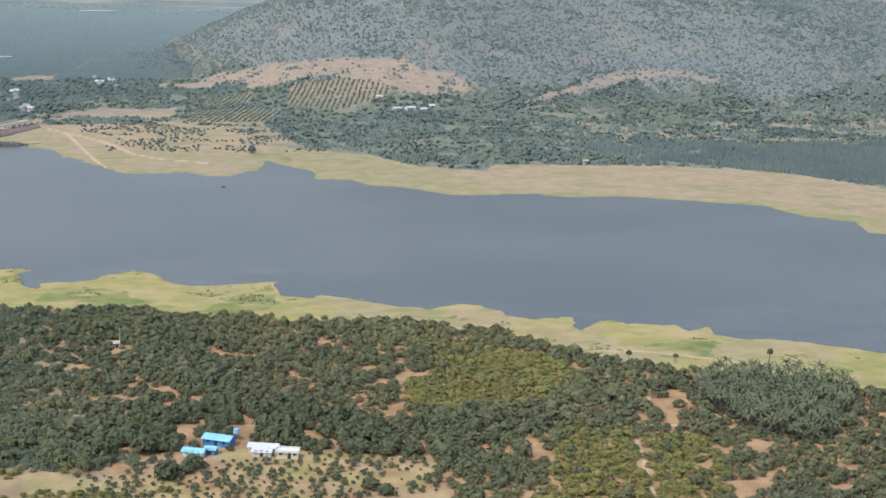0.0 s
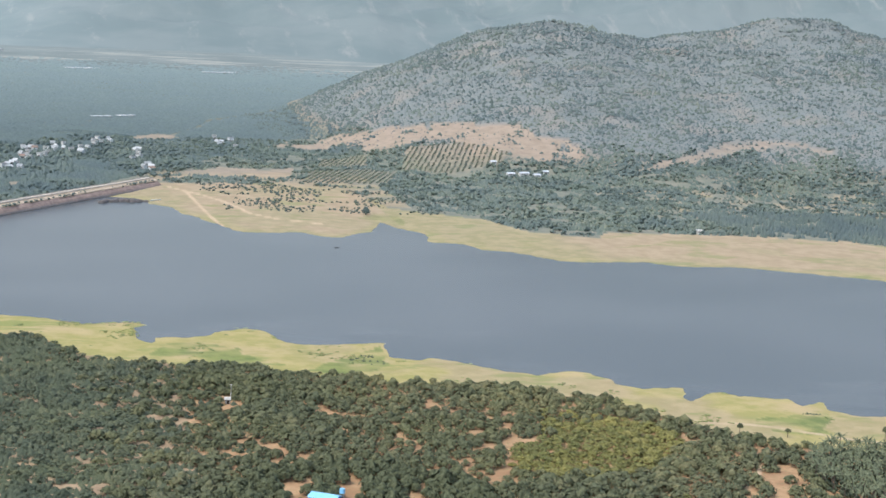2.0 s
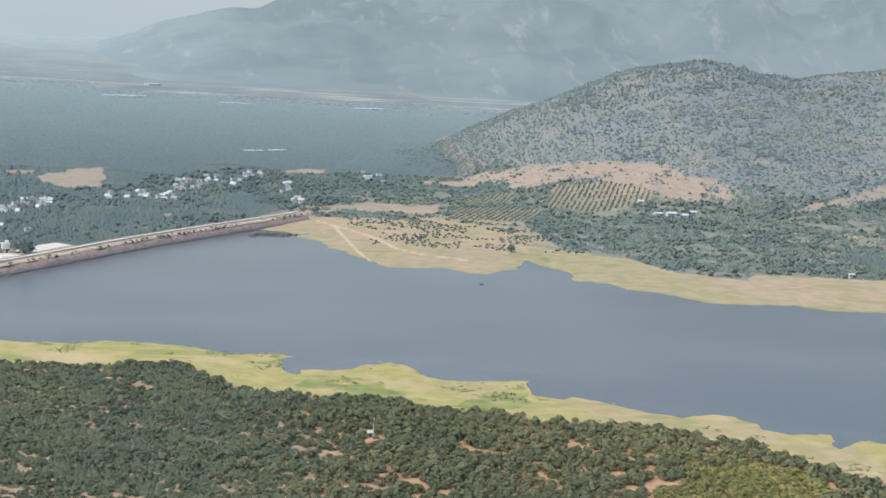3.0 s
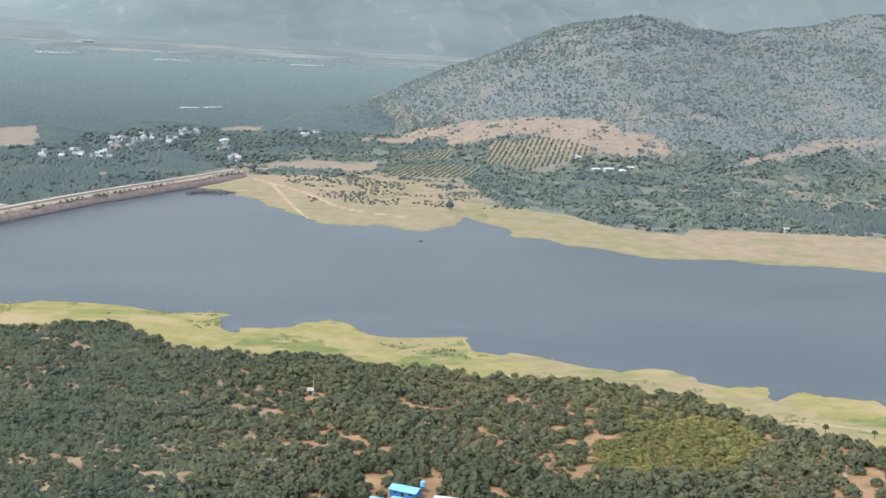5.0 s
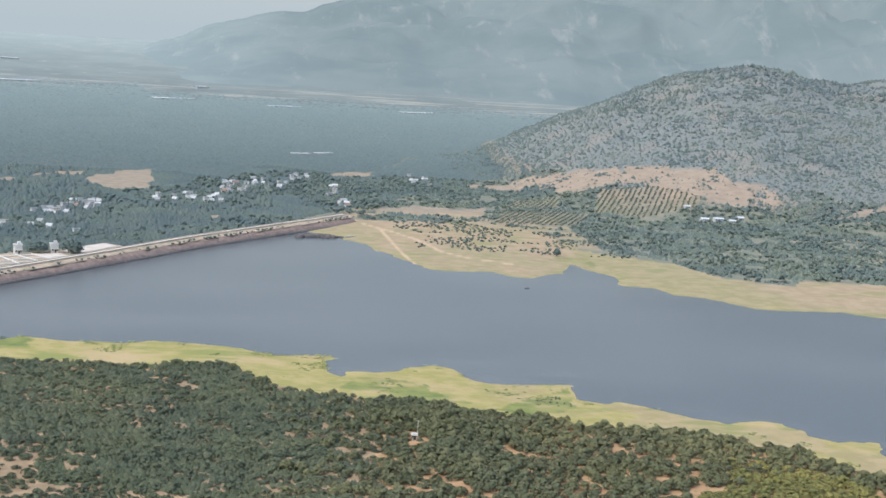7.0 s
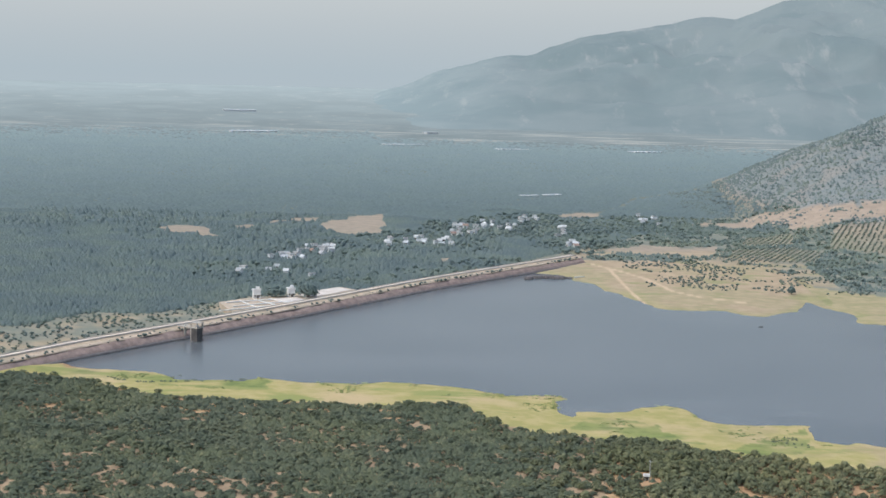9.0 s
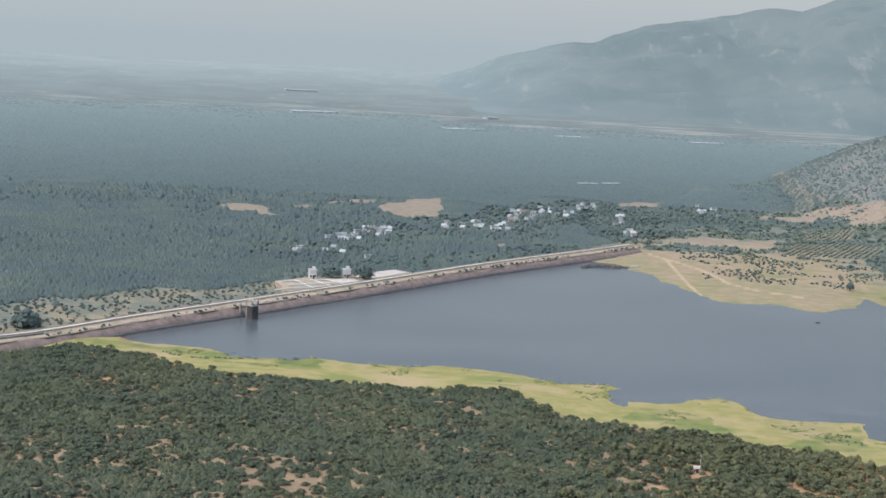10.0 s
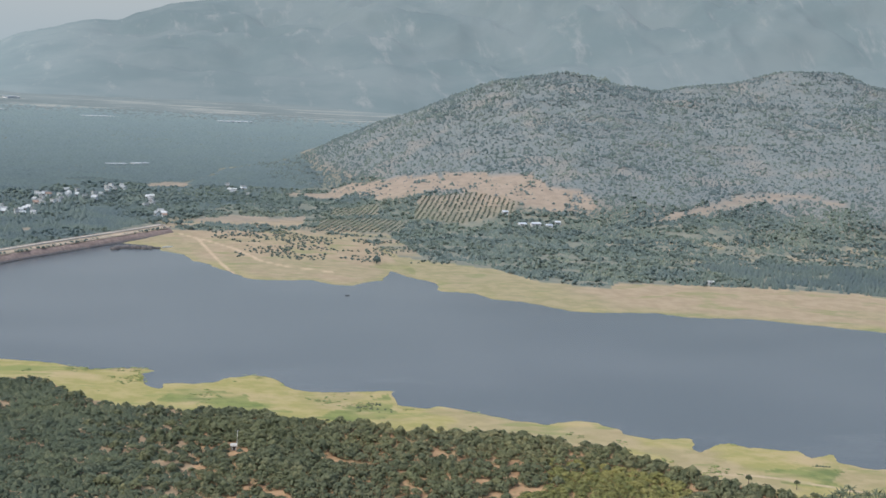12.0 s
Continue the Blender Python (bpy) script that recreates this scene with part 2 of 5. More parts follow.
# water: dark body, faint ripples, mirror of the sky
water_mat, n, l, p = material("reservoir_water")
w_big, w_fine = noise_tex(n, l, 0.006, 3, stretch=(1, 2.0, 1)), noise_tex(n, l, 0.5, 3)
c = mix_colour(n, l, stepped(n, l, w_big.outputs["Fac"], 0.35, 0.65), (0.072, 0.083, 0.088), (0.094, 0.104, 0.108))
l.new(c, p.inputs["Base Color"])
p.inputs["Roughness"].default_value, p.inputs["IOR"].default_value = 0.24, 1.33
bump(n, l, p, w_fine.outputs["Fac"], 0.2, 0.2)


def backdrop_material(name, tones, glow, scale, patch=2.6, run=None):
    """Far distance with haze painted in: muted tones and a faint emission."""
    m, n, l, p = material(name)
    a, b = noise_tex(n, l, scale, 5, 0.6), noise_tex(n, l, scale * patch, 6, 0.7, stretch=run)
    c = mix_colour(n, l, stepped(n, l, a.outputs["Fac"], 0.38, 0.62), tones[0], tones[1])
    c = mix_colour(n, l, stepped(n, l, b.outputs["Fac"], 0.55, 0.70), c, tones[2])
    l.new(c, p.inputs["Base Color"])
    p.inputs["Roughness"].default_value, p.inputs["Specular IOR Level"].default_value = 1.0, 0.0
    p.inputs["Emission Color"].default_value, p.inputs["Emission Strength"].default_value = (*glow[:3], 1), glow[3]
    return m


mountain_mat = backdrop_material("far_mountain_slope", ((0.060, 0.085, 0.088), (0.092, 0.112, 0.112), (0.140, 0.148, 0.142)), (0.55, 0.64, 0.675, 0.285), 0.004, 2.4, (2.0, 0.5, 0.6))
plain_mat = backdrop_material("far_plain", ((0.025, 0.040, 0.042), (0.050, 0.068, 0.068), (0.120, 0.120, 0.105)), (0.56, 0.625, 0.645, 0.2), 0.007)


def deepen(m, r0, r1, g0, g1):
    """Painted haze: the backdrop's emission grows with its distance from the viewpoint hill."""
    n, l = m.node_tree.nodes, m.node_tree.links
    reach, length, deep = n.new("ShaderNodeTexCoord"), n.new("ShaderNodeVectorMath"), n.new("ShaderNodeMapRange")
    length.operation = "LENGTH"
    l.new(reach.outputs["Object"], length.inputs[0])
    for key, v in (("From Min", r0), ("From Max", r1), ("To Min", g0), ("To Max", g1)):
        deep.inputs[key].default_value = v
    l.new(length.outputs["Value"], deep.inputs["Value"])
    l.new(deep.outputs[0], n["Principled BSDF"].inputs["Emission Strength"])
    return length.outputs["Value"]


# painted haze: emission raised towards the mountain's low end to fade its tip
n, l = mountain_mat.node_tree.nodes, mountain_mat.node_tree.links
m_co, m_sep, m_haze = n.new("ShaderNodeTexCoord"), n.new("ShaderNodeSeparateXYZ"), n.new("ShaderNodeMapRange")
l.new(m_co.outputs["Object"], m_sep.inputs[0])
l.new(m_sep.outputs["X"], m_haze.inputs["Value"])
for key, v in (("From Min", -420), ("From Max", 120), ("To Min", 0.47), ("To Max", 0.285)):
    m_haze.inputs[key].default_value = v
l.new(m_haze.outputs[0], n["Principled BSDF"].inputs["Emission Strength"])
# distant woods and far plain both emit their painted haze
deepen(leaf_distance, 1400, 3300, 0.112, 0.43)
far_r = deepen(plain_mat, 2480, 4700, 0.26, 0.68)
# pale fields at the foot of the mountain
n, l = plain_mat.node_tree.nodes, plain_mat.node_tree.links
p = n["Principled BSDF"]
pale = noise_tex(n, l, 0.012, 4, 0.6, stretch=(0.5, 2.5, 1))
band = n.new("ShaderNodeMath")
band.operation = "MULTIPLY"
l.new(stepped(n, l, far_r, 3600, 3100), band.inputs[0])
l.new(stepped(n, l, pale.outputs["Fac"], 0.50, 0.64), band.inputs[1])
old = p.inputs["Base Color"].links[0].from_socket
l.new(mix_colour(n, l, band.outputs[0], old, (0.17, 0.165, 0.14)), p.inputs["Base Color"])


# ---------------------------------------------------------------- mesh helpers
def part(name, bm, mat, parent, label="", smooth=False):
    me = bpy.data.meshes.new(name)
    bm.to_mesh(me)
    bm.free()
    me.materials.append(mat)
    if smooth:
        me.polygons.foreach_set("use_smooth", [True] * len(me.polygons))
    ob = new(name, me)
    ob.parent = parent
    return tagged(ob, label)


def thing(name, label, category, m=None, group="", kind=""):
    ob = new(name)
    ob.empty_display_size = 0.5
    if m:
        ob.matrix_basis = m
    return tagged(ob, label, category, group, kind)


def mesh_from(name, verts, quads, mat, smooth=False):
    """One mesh object from arrays: verts n x 3, faces m x k, all with k corners."""
    verts, quads = np.asarray(verts, np.float32), np.asarray(quads, np.int32)
    k = quads.shape[1]
    me = bpy.data.meshes.new(name)
    me.vertices.add(len(verts))
    me.vertices.foreach_set("co", verts.ravel())
    me.loops.add(quads.size)
    me.loops.foreach_set("vertex_index", quads.ravel())
    me.polygons.add(len(quads))
    me.polygons.foreach_set("loop_start", np.arange(0, quads.size, k, dtype=np.int32))
    me.polygons.foreach_set("loop_total", np.full(len(quads), k, np.int32))
    if smooth:
        me.polygons.foreach_set("use_smooth", np.ones(len(quads), bool))
    me.update(calc_edges=True)
    me.validate()
    me.materials.append(mat)
    return new(name, me)


def box(bm, cx, cy, cz, sx, sy, sz, turn=0.0, bevel=0.0):
    made = bmesh.ops.create_cube(bm, size=1, matrix=pose(cx, cy, cz, 0, 0, turn) @ Matrix.Diagonal((sx, sy, sz, 1)))
    if bevel:
        edges = list({e for v in made["verts"] for e in v.link_edges})
        bmesh.ops.bevel(bm, geom=edges, offset=bevel, segments=2, affect="EDGES", profile=0.5)
    return bm


def rod(bm, a, b, r0, r1=None, sides=7):
    a, b = Vector(a), Vector(b)
    m = Matrix.Translation((a + b) / 2) @ (b - a).to_track_quat("Z", "Y").to_matrix().to_4x4()
    bmesh.ops.create_cone(bm, cap_ends=True, segments=sides, radius1=r0, radius2=r0 if r1 is None else r1, depth=(b - a).length, matrix=m)
    return bm


# ---------------------------------------------------------------- terrain
def value_noise(x, y, seed=0):
    xi, yi = np.floor(x).astype(np.int64), np.floor(y).astype(np.int64)
    u, v = x - xi, y - yi
    u, v = u * u * (3 - 2 * u), v * v * (3 - 2 * v)

    def corner(i, j):
        h = (i * 374761393 + j * 668265263 + seed * 1442695041) & 0x7FFFFFFF
        h = ((h ^ (h >> 13)) * 1274126177) & 0x7FFFFFFF
        return ((h ^ (h >> 16)) & 0xFFFF) / 65535.0
    return (corner(xi, yi) * (1 - u) + corner(xi + 1, yi) * u) * (1 - v) + (corner(xi, yi + 1) * (1 - u) + corner(xi + 1, yi + 1) * u) * v


def fbm(x, y, size, octaves=4, seed=0):
    """Layered noise about 0, roughly within -1 to 1."""
    total, amp, norm = 0.0, 1.0, 0.0
    for k in range(octaves):
        total = total + amp * (value_noise(x / size, y / size, seed + k) * 2 - 1)
        norm, amp, size = norm + amp, amp * 0.5, size / 2.03
    return total / norm


def inside(x, y, corners):
    hit = np.zeros(np.shape(x), bool)
    for (ax, ay), (bx, by) in zip(corners, corners[1:] + corners[:1]):
        if ay != by:
            hit ^= ((ay > y) != (by > y)) & (x < (bx - ax) * (y - ay) / (by - ay) + ax)
    return hit


def line_distance(x, y, line, closed=False):
    best = np.full(np.shape(x), 1e9)
    for (ax, ay), (bx, by) in zip(line, line[1:] + (line[:1] if closed else [])):
        dx, dy = bx - ax, by - ay
        t = np.clip(((x - ax) * dx + (y - ay) * dy) / (dx * dx + dy * dy + 1e-9), 0, 1)
        best = np.minimum(best, np.hypot(x - ax - t * dx, y - ay - t * dy))
    return best


def soft_step(v, lo, hi):
    t = np.clip((v - lo) / (hi - lo), 0, 1)
    return t * t * (3 - 2 * t)


NEAR_SHORE = [(-228, 748), (-216, 731), (-192, 733), (-175, 732), (-158, 713), (-125, 716), (-119, 726), (-98, 719), (-70, 716), (-57, 726), (-43, 725), (-24, 721), (3, 702),
              (27, 704), (32, 699), (27, 692), (26, 671), (33, 661), (37, 671), (60, 676), (66, 686), (77, 693), (86, 688), (92, 664), (105, 657), (136, 660), (136, 632),
              (146, 627), (153, 632), (167, 618), (182, 605), (192, 596), (199, 603), (211, 607), (223, 591), (223, 582)]
NEAR_SHORE += [(231, 574), (249, 575), (243, 553), (253, 563), (263, 567), (267, 559), (286, 554), (287, 542), (298, 548), (296, 537), (301, 528), (324, 523), (352, 498), (430, 440), (600, 300)]
FAR_SHORE = [(860, 330), (640, 560), (540, 690), (504, 738), (513, 766), (492, 791), (486, 828), (452, 848), (408, 872), (366, 873), (352, 888), (316, 884), (298, 887),
             (275, 919), (256, 930), (250, 951), (226, 960), (233, 992), (217, 1024), (212, 1050), (206, 1027), (196, 1000), (185, 988), (171, 971), (158, 976), (147, 993), (116, 989), (103, 994),
             (91, 1032), (83, 1057), (74, 1070), (70, 1104), (54, 1121), (45, 1150), (22, 1158)]
MID_LAKE = [(-230, 790), (-60, 830), (0, 850), (120, 800), (250, 700), (380, 600), (520, 480), (700, 330)]
DAM_LINE = [(-330, 616), (-294, 667), (-272, 688), (-253, 713), (-226, 767), (-180, 842), (-128, 930), (-97, 985), (-64, 1045), (-26, 1105), (39, 1203), (58, 1234)]
LAKE = NEAR_SHORE + FAR_SHORE + [(28, 1185), (-24, 1103), (-98, 988), (-174, 838), (-222, 760)]
WOOD_EDGE = [(-420, 690), (-300, 700), (-255, 712), (-225, 712), (-198, 700), (-174, 683), (-144, 671), (-112, 669), (-78, 665), (-50, 668), (-19, 678), (-5, 648), (15, 624), (41, 616),
             (63, 618), (78, 602), (110, 592), (136, 578), (163, 578), (178, 567), (205, 555), (221, 528), (240, 497), (262, 482), (307, 452), (330, 425), (420, 360), (600, 220)]
FAR_EDGE = [(39, 1274), (73, 1241), (121, 1245), (166, 1255), (215, 1235), (232, 1115), (256, 1093), (294, 1057), (308, 1005), (331, 988), (352, 978), (369, 1005), (464, 999), (545, 975), (575, 945), (600, 900), (680, 780), (900, 500)]
HILL_CREST = [(150, 0), (255, 2), (290, 34), (316, 58), (357, 85), (398, 104), (447, 127), (496, 144), (561, 153), (613, 150), (643, 142), (696, 143), (756, 157), (872, 170),
              (935, 168), (1008, 160), (1200, 150), (1450, 90), (1700, 0)]
CLEARING = [(-60, 424), (10, 427), (43, 414), (58, 429), (88, 430), (99, 424), (134, 409), (128, 372), (-60, 384)]
SMALL_FIELDS = [[(-184, 1497), (-157, 1574), (-130, 1616), (-115, 1411), (-139, 1394), (-171, 1427)], [(-232, 1476), (-237, 1505), (-193, 1549), (-187, 1502)], [(-255, 1413), (-259, 1450), (-246, 1454), (-238, 1412)],
                [(60, 1615), (62, 1672), (78, 1685), (105, 1670), (99, 1621)], [(-54, 1208), (-54, 1225), (-45, 1232), (-44, 1205)], [(-330, 1418), (-285, 1428), (-257, 1340), (-305, 1350)],
                [(80, 1312), (120, 1372), (196, 1368), (184, 1312), (150, 1290)]]
ORCHARD_ROWS = [(292, 1359), (318, 1452), (376, 1440), (408, 1400), (393, 1372), (331, 1335)]
ORCHARD_LEFT = [(217, 1389), (236, 1466), (280, 1470), (268, 1401)]
ORCHARD_LOW = [(186, 1262), (206, 1352), (262, 1385), (287, 1348), (263, 1268)]
BARE_SLOPE = [(185, 1596), (219, 1560), (265, 1550), (298, 1477), (349, 1446), (379, 1427), (408, 1388), (443, 1368), (480, 1398), (474, 1430), (448, 1470), (412, 1494), (362, 1526), (312, 1566), (262, 1630)]
ROCK_STREAK = [(525, 1334), (588, 1372), (652, 1409), (711, 1390), (722, 1362)]
TRACKS = [([(178, 340), (190, 377), (197, 395), (203, 413)], 0.55), ([(208, 431), (216, 440), (226, 453), (231, 462), (236, 476)], 0.7), ([(213, 427), (223, 423), (242, 416)], 0.6),
          ([(58, 1232), (71, 1222), (84, 1190), (88, 1122), (92, 1062), (97, 1010)], 1.0), ([(84, 1195), (107, 1141), (116, 1104), (121, 1075), (138, 1047), (165, 1028)], 1.4),
          ([(232, 520), (251, 514), (268, 504), (278, 495), (310, 476)], 0.8)]
TREE_GAPS = [[(136, 455), (150, 492), (157, 518)], [(160, 395), (168, 412)], [(252, 430), (262, 440), (285, 398)]]
SOIL_GAPS = [(47, 520), (35, 508), (31, 495), (43, 487), (21, 473), (78, 514), (95, 534), (95, 515), (65, 492), (116, 489), (127, 466), (136, 447), (151, 528), (140, 488), (152, 413), (158, 410), (174, 419),
             (170, 404), (211, 449), (236, 459), (234, 437), (214, 386), (227, 397), (241, 402), (245, 393), (249, 383), (262, 395), (223, 369), (-12, 516), (-39, 513), (-28, 513), (-56, 509), (-65, 500), (-45, 493), (36, 509), (51, 523), (66, 492)]
PLAIN_ROAD = [(70, 1560), (95, 1640), (107, 1699), (135, 1783), (160, 1895), (240, 2040), (310, 2150)]
MARSH = [[(30, 623), (35, 661), (56, 659), (76, 625), (84, 611), (50, 612)], [(94, 606), (110, 625), (136, 651), (133, 622), (124, 600), (105, 597)], [(-252, 716), (-222, 730), (-172, 722), (-112, 718), (-108, 690), (-140, 693), (-178, 706), (-213, 711)], [(200, 1060), (212, 1095), (232, 1080), (228, 1030), (214, 1052)], [(252, 514), (263, 522), (279, 529), (286, 537), (290, 527), (277, 503), (256, 502)]]
VIEW_HILL = 145.5


def lake_distance(x, y):
    d = line_distance(x, y, LAKE, True)
    return np.where(inside(x, y, LAKE), -d, d) + 2.0 * fbm(x, y, 20, 3, 11) + 2.6 * fbm(x, y, 7, 3, 13)


def land(x, y):
    """Height of the ground above the water."""
    x, y = np.asarray(x, float), np.asarray(y, float)
    r = np.hypot(x, y)
    sd = lake_distance(x, y)
    z = np.where(sd > 0, np.minimum(sd * 0.03, 1.0), np.maximum(sd * 0.06, -3.0))
    off = np.clip(sd, 0, None)
    z = z + soft_step(off, 20, 120) * soft_step(r, 150, 320) * (0.5 + 0.7 * fbm(x, y, 90, 3, 3))
    crest = np.interp(x, [a for a, _ in HILL_CREST], [b for _, b in HILL_CREST])
    foot = np.interp(x, [150, 300, 480, 620, 760, 1000, 1600], [1560, 1330, 1330, 1330, 1250, 1180, 1100])
    s = (y - foot) / (1800 - foot)
    rise = np.where(s < 1, soft_step(s, -0.12, 0.25) * 0.12 + 0.88 * np.clip(s, 0, 1) ** 1.25, np.clip(1 - 0.55 * (s - 1) - 0.5 * (s - 1) ** 2, 0, 1))
    hill = 0.93 * crest * rise
    spurs = fbm(x, y, 130, 4, 21)
    z = z + hill * (1 + 0.10 * spurs) + np.clip(hill, 0, 40) / 40 * 3.0 * fbm(x, y, 40, 3, 5)
    # low spur on the right of the saddle
    z = z + 14 * np.exp(-((x - 600) / 120) ** 2 - ((y - 1300) / 60) ** 2)
    z = z + 1.4 * np.exp(-((x + 238) / 24) ** 2 - ((y - 724) / 18) ** 2)
    z = z + VIEW_HILL * np.exp(-(r / 85) ** 1.15)
    return z + np.clip((r - 2200), 0, None) * 0.03


def at(px, py, turn=0.0, up=0.0):
    return pose(px, py, float(land(px, py)) + up, 0, 0, turn)


# ---------------------------------------------------------------- ground, water, distance
az = np.radians(np.concatenate([np.linspace(-27, 41, 760), np.linspace(41, 333, 76)[1:-1]]))
dips = np.radians(np.linspace(21.6, 3.35, 310))
rings = np.concatenate([[0.0, 3, 8, 16, 30, 50, 80, 115, 155, 200, 250, 300, 345], 150 / np.tan(dips)])
A, R = np.meshgrid(az, rings)
gx, gy = (R * np.sin(A)).ravel(), (R * np.cos(A)).ravel()
gz = land(gx, gy)
na, nr = len(az), len(rings)
i, j = np.meshgrid(np.arange(na), np.arange(nr - 1))
k0, k1 = (j * na + i).ravel(), (j * na + (i + 1) % na).ravel()
quads = np.stack([k0, k1, k1 + na, k0 + na], 1)[:, ::-1]
ground = mesh_from("ground", np.stack([gx, gy, gz], 1), quads, ground_mat, smooth=True)
tagged(ground, "valley floor of red soil, dry grass and scrub", "ground", kind="structure")

sd = lake_distance(gx, gy)
behind_dam = gx < np.interp(gy, [b for _, b in DAM_LINE], [a for a, _ in DAM_LINE])
near_side = (gy < np.interp(gx, [a for a, _ in MID_LAKE], [b for _, b in MID_LAKE])) & ~behind_dam
wobble = 5 * fbm(gx, gy, 18, 3, 8)
near_wood = gy + wobble < np.interp(gx, [a for a, _ in WOOD_EDGE], [b for _, b in WOOD_EDGE])
far_wood = gy + wobble * 1.5 > np.interp(gx, [a for a, _ in FAR_EDGE], [b for _, b in FAR_EDGE])
dam_d = line_distance(gx, gy, DAM_LINE)
shore_band = soft_step(sd, -3, 0)
near_bank = shore_band * (near_side & (~near_wood | (dam_d < 22)) & ~behind_dam)
far_bank = shore_band * (~near_side & ~far_wood & ~behind_dam)
grass_w = near_bank * (1 - 0.55 * soft_step(fbm(gx, gy, 34, 3, 83), -0.15, 0.25) * soft_step(gx, 60, 150)) + far_bank * np.maximum((1 - soft_step(sd + 18 * fbm(gx, gy, 40, 3, 4), 3, 24)) * 0.6, 0.42 * (gx > 224) * (1 - soft_step(gx + 30 * fbm(gx, gy, 40, 3, 70), 310, 350)) + 0.25 * soft_step(fbm(gx, gy, 55, 3, 80), 0.1, 0.35))
grass_w = np.maximum(grass_w, 0.6 * inside(gx, gy, CLEARING) * soft_step(fbm(gx, gy, 11, 3, 22), -0.4, 0.2))
open_strip = behind_dam * (1 - soft_step(dam_d + 14 * fbm(gx, gy, 30, 3, 6) - 30 * (gy < 900), 34, 62)) * (gy < 1010) * (gy > 640)
dry_w = near_bank + far_bank * (1 - grass_w) + open_strip * 0.7 * soft_step(fbm(gx, gy, 26, 4, 58), -0.3, 0.2)
field_w = np.zeros_like(gx)
for field in SMALL_FIELDS:
    field_w = np.maximum(field_w, 0.8 * inside(gx + 6 * fbm(gx, gy, 20, 3, 2), gy + 26 * fbm(gx, gy, 24, 3, 9), field))
dry_w = np.maximum(dry_w, 0.3 * (inside(gx, gy, ORCHARD_ROWS) | inside(gx, gy, ORCHARD_LEFT)) + 0.2 * inside(gx, gy, ORCHARD_LOW))
dry_w = np.maximum(dry_w, 0.45 * inside(gx + wobble, gy + wobble, CLEARING) * soft_step(fbm(gx, gy, 14, 3, 12), -0.4, 0.4))
track_w = np.zeros_like(gx)
for line, half in TRACKS:
    track_w = np.maximum(track_w, 1 - soft_step(line_distance(gx, gy, line) + 0.6 * fbm(gx, gy, 7, 2, 14), half * 0.6, half * 1.9))
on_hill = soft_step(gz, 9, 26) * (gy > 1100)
bare_w = 1.0 * inside(gx + 20 * fbm(gx, gy, 24, 4, 15), gy + 40 * fbm(gx, gy, 24, 4, 16), BARE_SLOPE)
bare_w = np.maximum(bare_w, field_w)
bare_w = np.maximum(bare_w, (1 - soft_step(line_distance(gx, gy, ROCK_STREAK) + 10 * fbm(gx, gy, 22, 3, 19), 5, 14)) * 0.8)
fields = (gx > 60) & (gx < 250) & (gy > 1120) & (gy < 1335) & ~near_side
dry_w = np.maximum(dry_w, fields * soft_step(fbm(gx, gy, 26, 3, 18), -0.5, 0.1) * 0.75)
meadow = (gx > 440) & (gx < 900) & (gy > 1090) & (gy < 1245) & ~near_side
dry_w = np.maximum(dry_w, meadow * soft_step(fbm(gx, gy, 12, 3, 24), -0.1, 0.3) * 0.75)
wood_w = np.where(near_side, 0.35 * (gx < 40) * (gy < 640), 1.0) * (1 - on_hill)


def weights(name, *columns):
    at = ground.data.attributes.new(name, "FLOAT_COLOR", "POINT")
    cols = np.clip(np.stack([*columns, np.ones_like(gx)], 1), 0, 1).astype(np.float32)
    at.data.foreach_set("color", cols.ravel())


weights("cover", grass_w, dry_w, track_w)
weights("cover_two", bare_w, wood_w, on_hill)
marsh_w = np.zeros_like(gx)
for patch in MARSH:
    marsh_w = np.maximum(marsh_w, (0.5 if patch[0][1] > 1000 else 1.0) * inside(gx + 8 * fbm(gx, gy, 24, 3, 75), gy + 9 * fbm(gx, gy, 15, 3, 76), patch) * soft_step(fbm(gx * 0.6, gy * 1.6, 12, 3, 77), -0.55, 0.15))
ground.data.attributes.new("marsh", "FLOAT", "POINT").data.foreach_set("value", (0.85 * marsh_w).astype(np.float32))

bm = bmesh.new()
bmesh.ops.create_grid(bm, x_segments=24, y_segments=20, size=0.5, matrix=Matrix.Translation((330, 760, 0)) @ Matrix.Diagonal((1250, 1050, 1, 1)))
lake = part("water", bm, water_mat, None, "calm grey-blue reservoir water")
tagged(lake, category="water", kind="structure")

# far plain and far mountain, a backdrop beyond the valley
baz, brr = np.radians(np.linspace(-180, 180, 361)), np.linspace(2480, 4960, 60)
A, R = np.meshgrid(baz, brr)
x, y = (R * np.sin(A)).ravel(), (R * np.cos(A)).ravel()
r = np.hypot(x, y)
z = (r - 2200) * 0.03 + np.clip(r - 3300, 0, None) * 0.0135 + 3 * fbm(x, y, 240, 3, 31) - 0.5
i, j = np.meshgrid(np.arange(360), np.arange(59))
k0 = (j * 361 + i).ravel()
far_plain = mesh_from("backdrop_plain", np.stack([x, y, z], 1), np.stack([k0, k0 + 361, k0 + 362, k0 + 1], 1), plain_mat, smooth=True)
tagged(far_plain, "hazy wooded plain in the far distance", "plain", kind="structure")

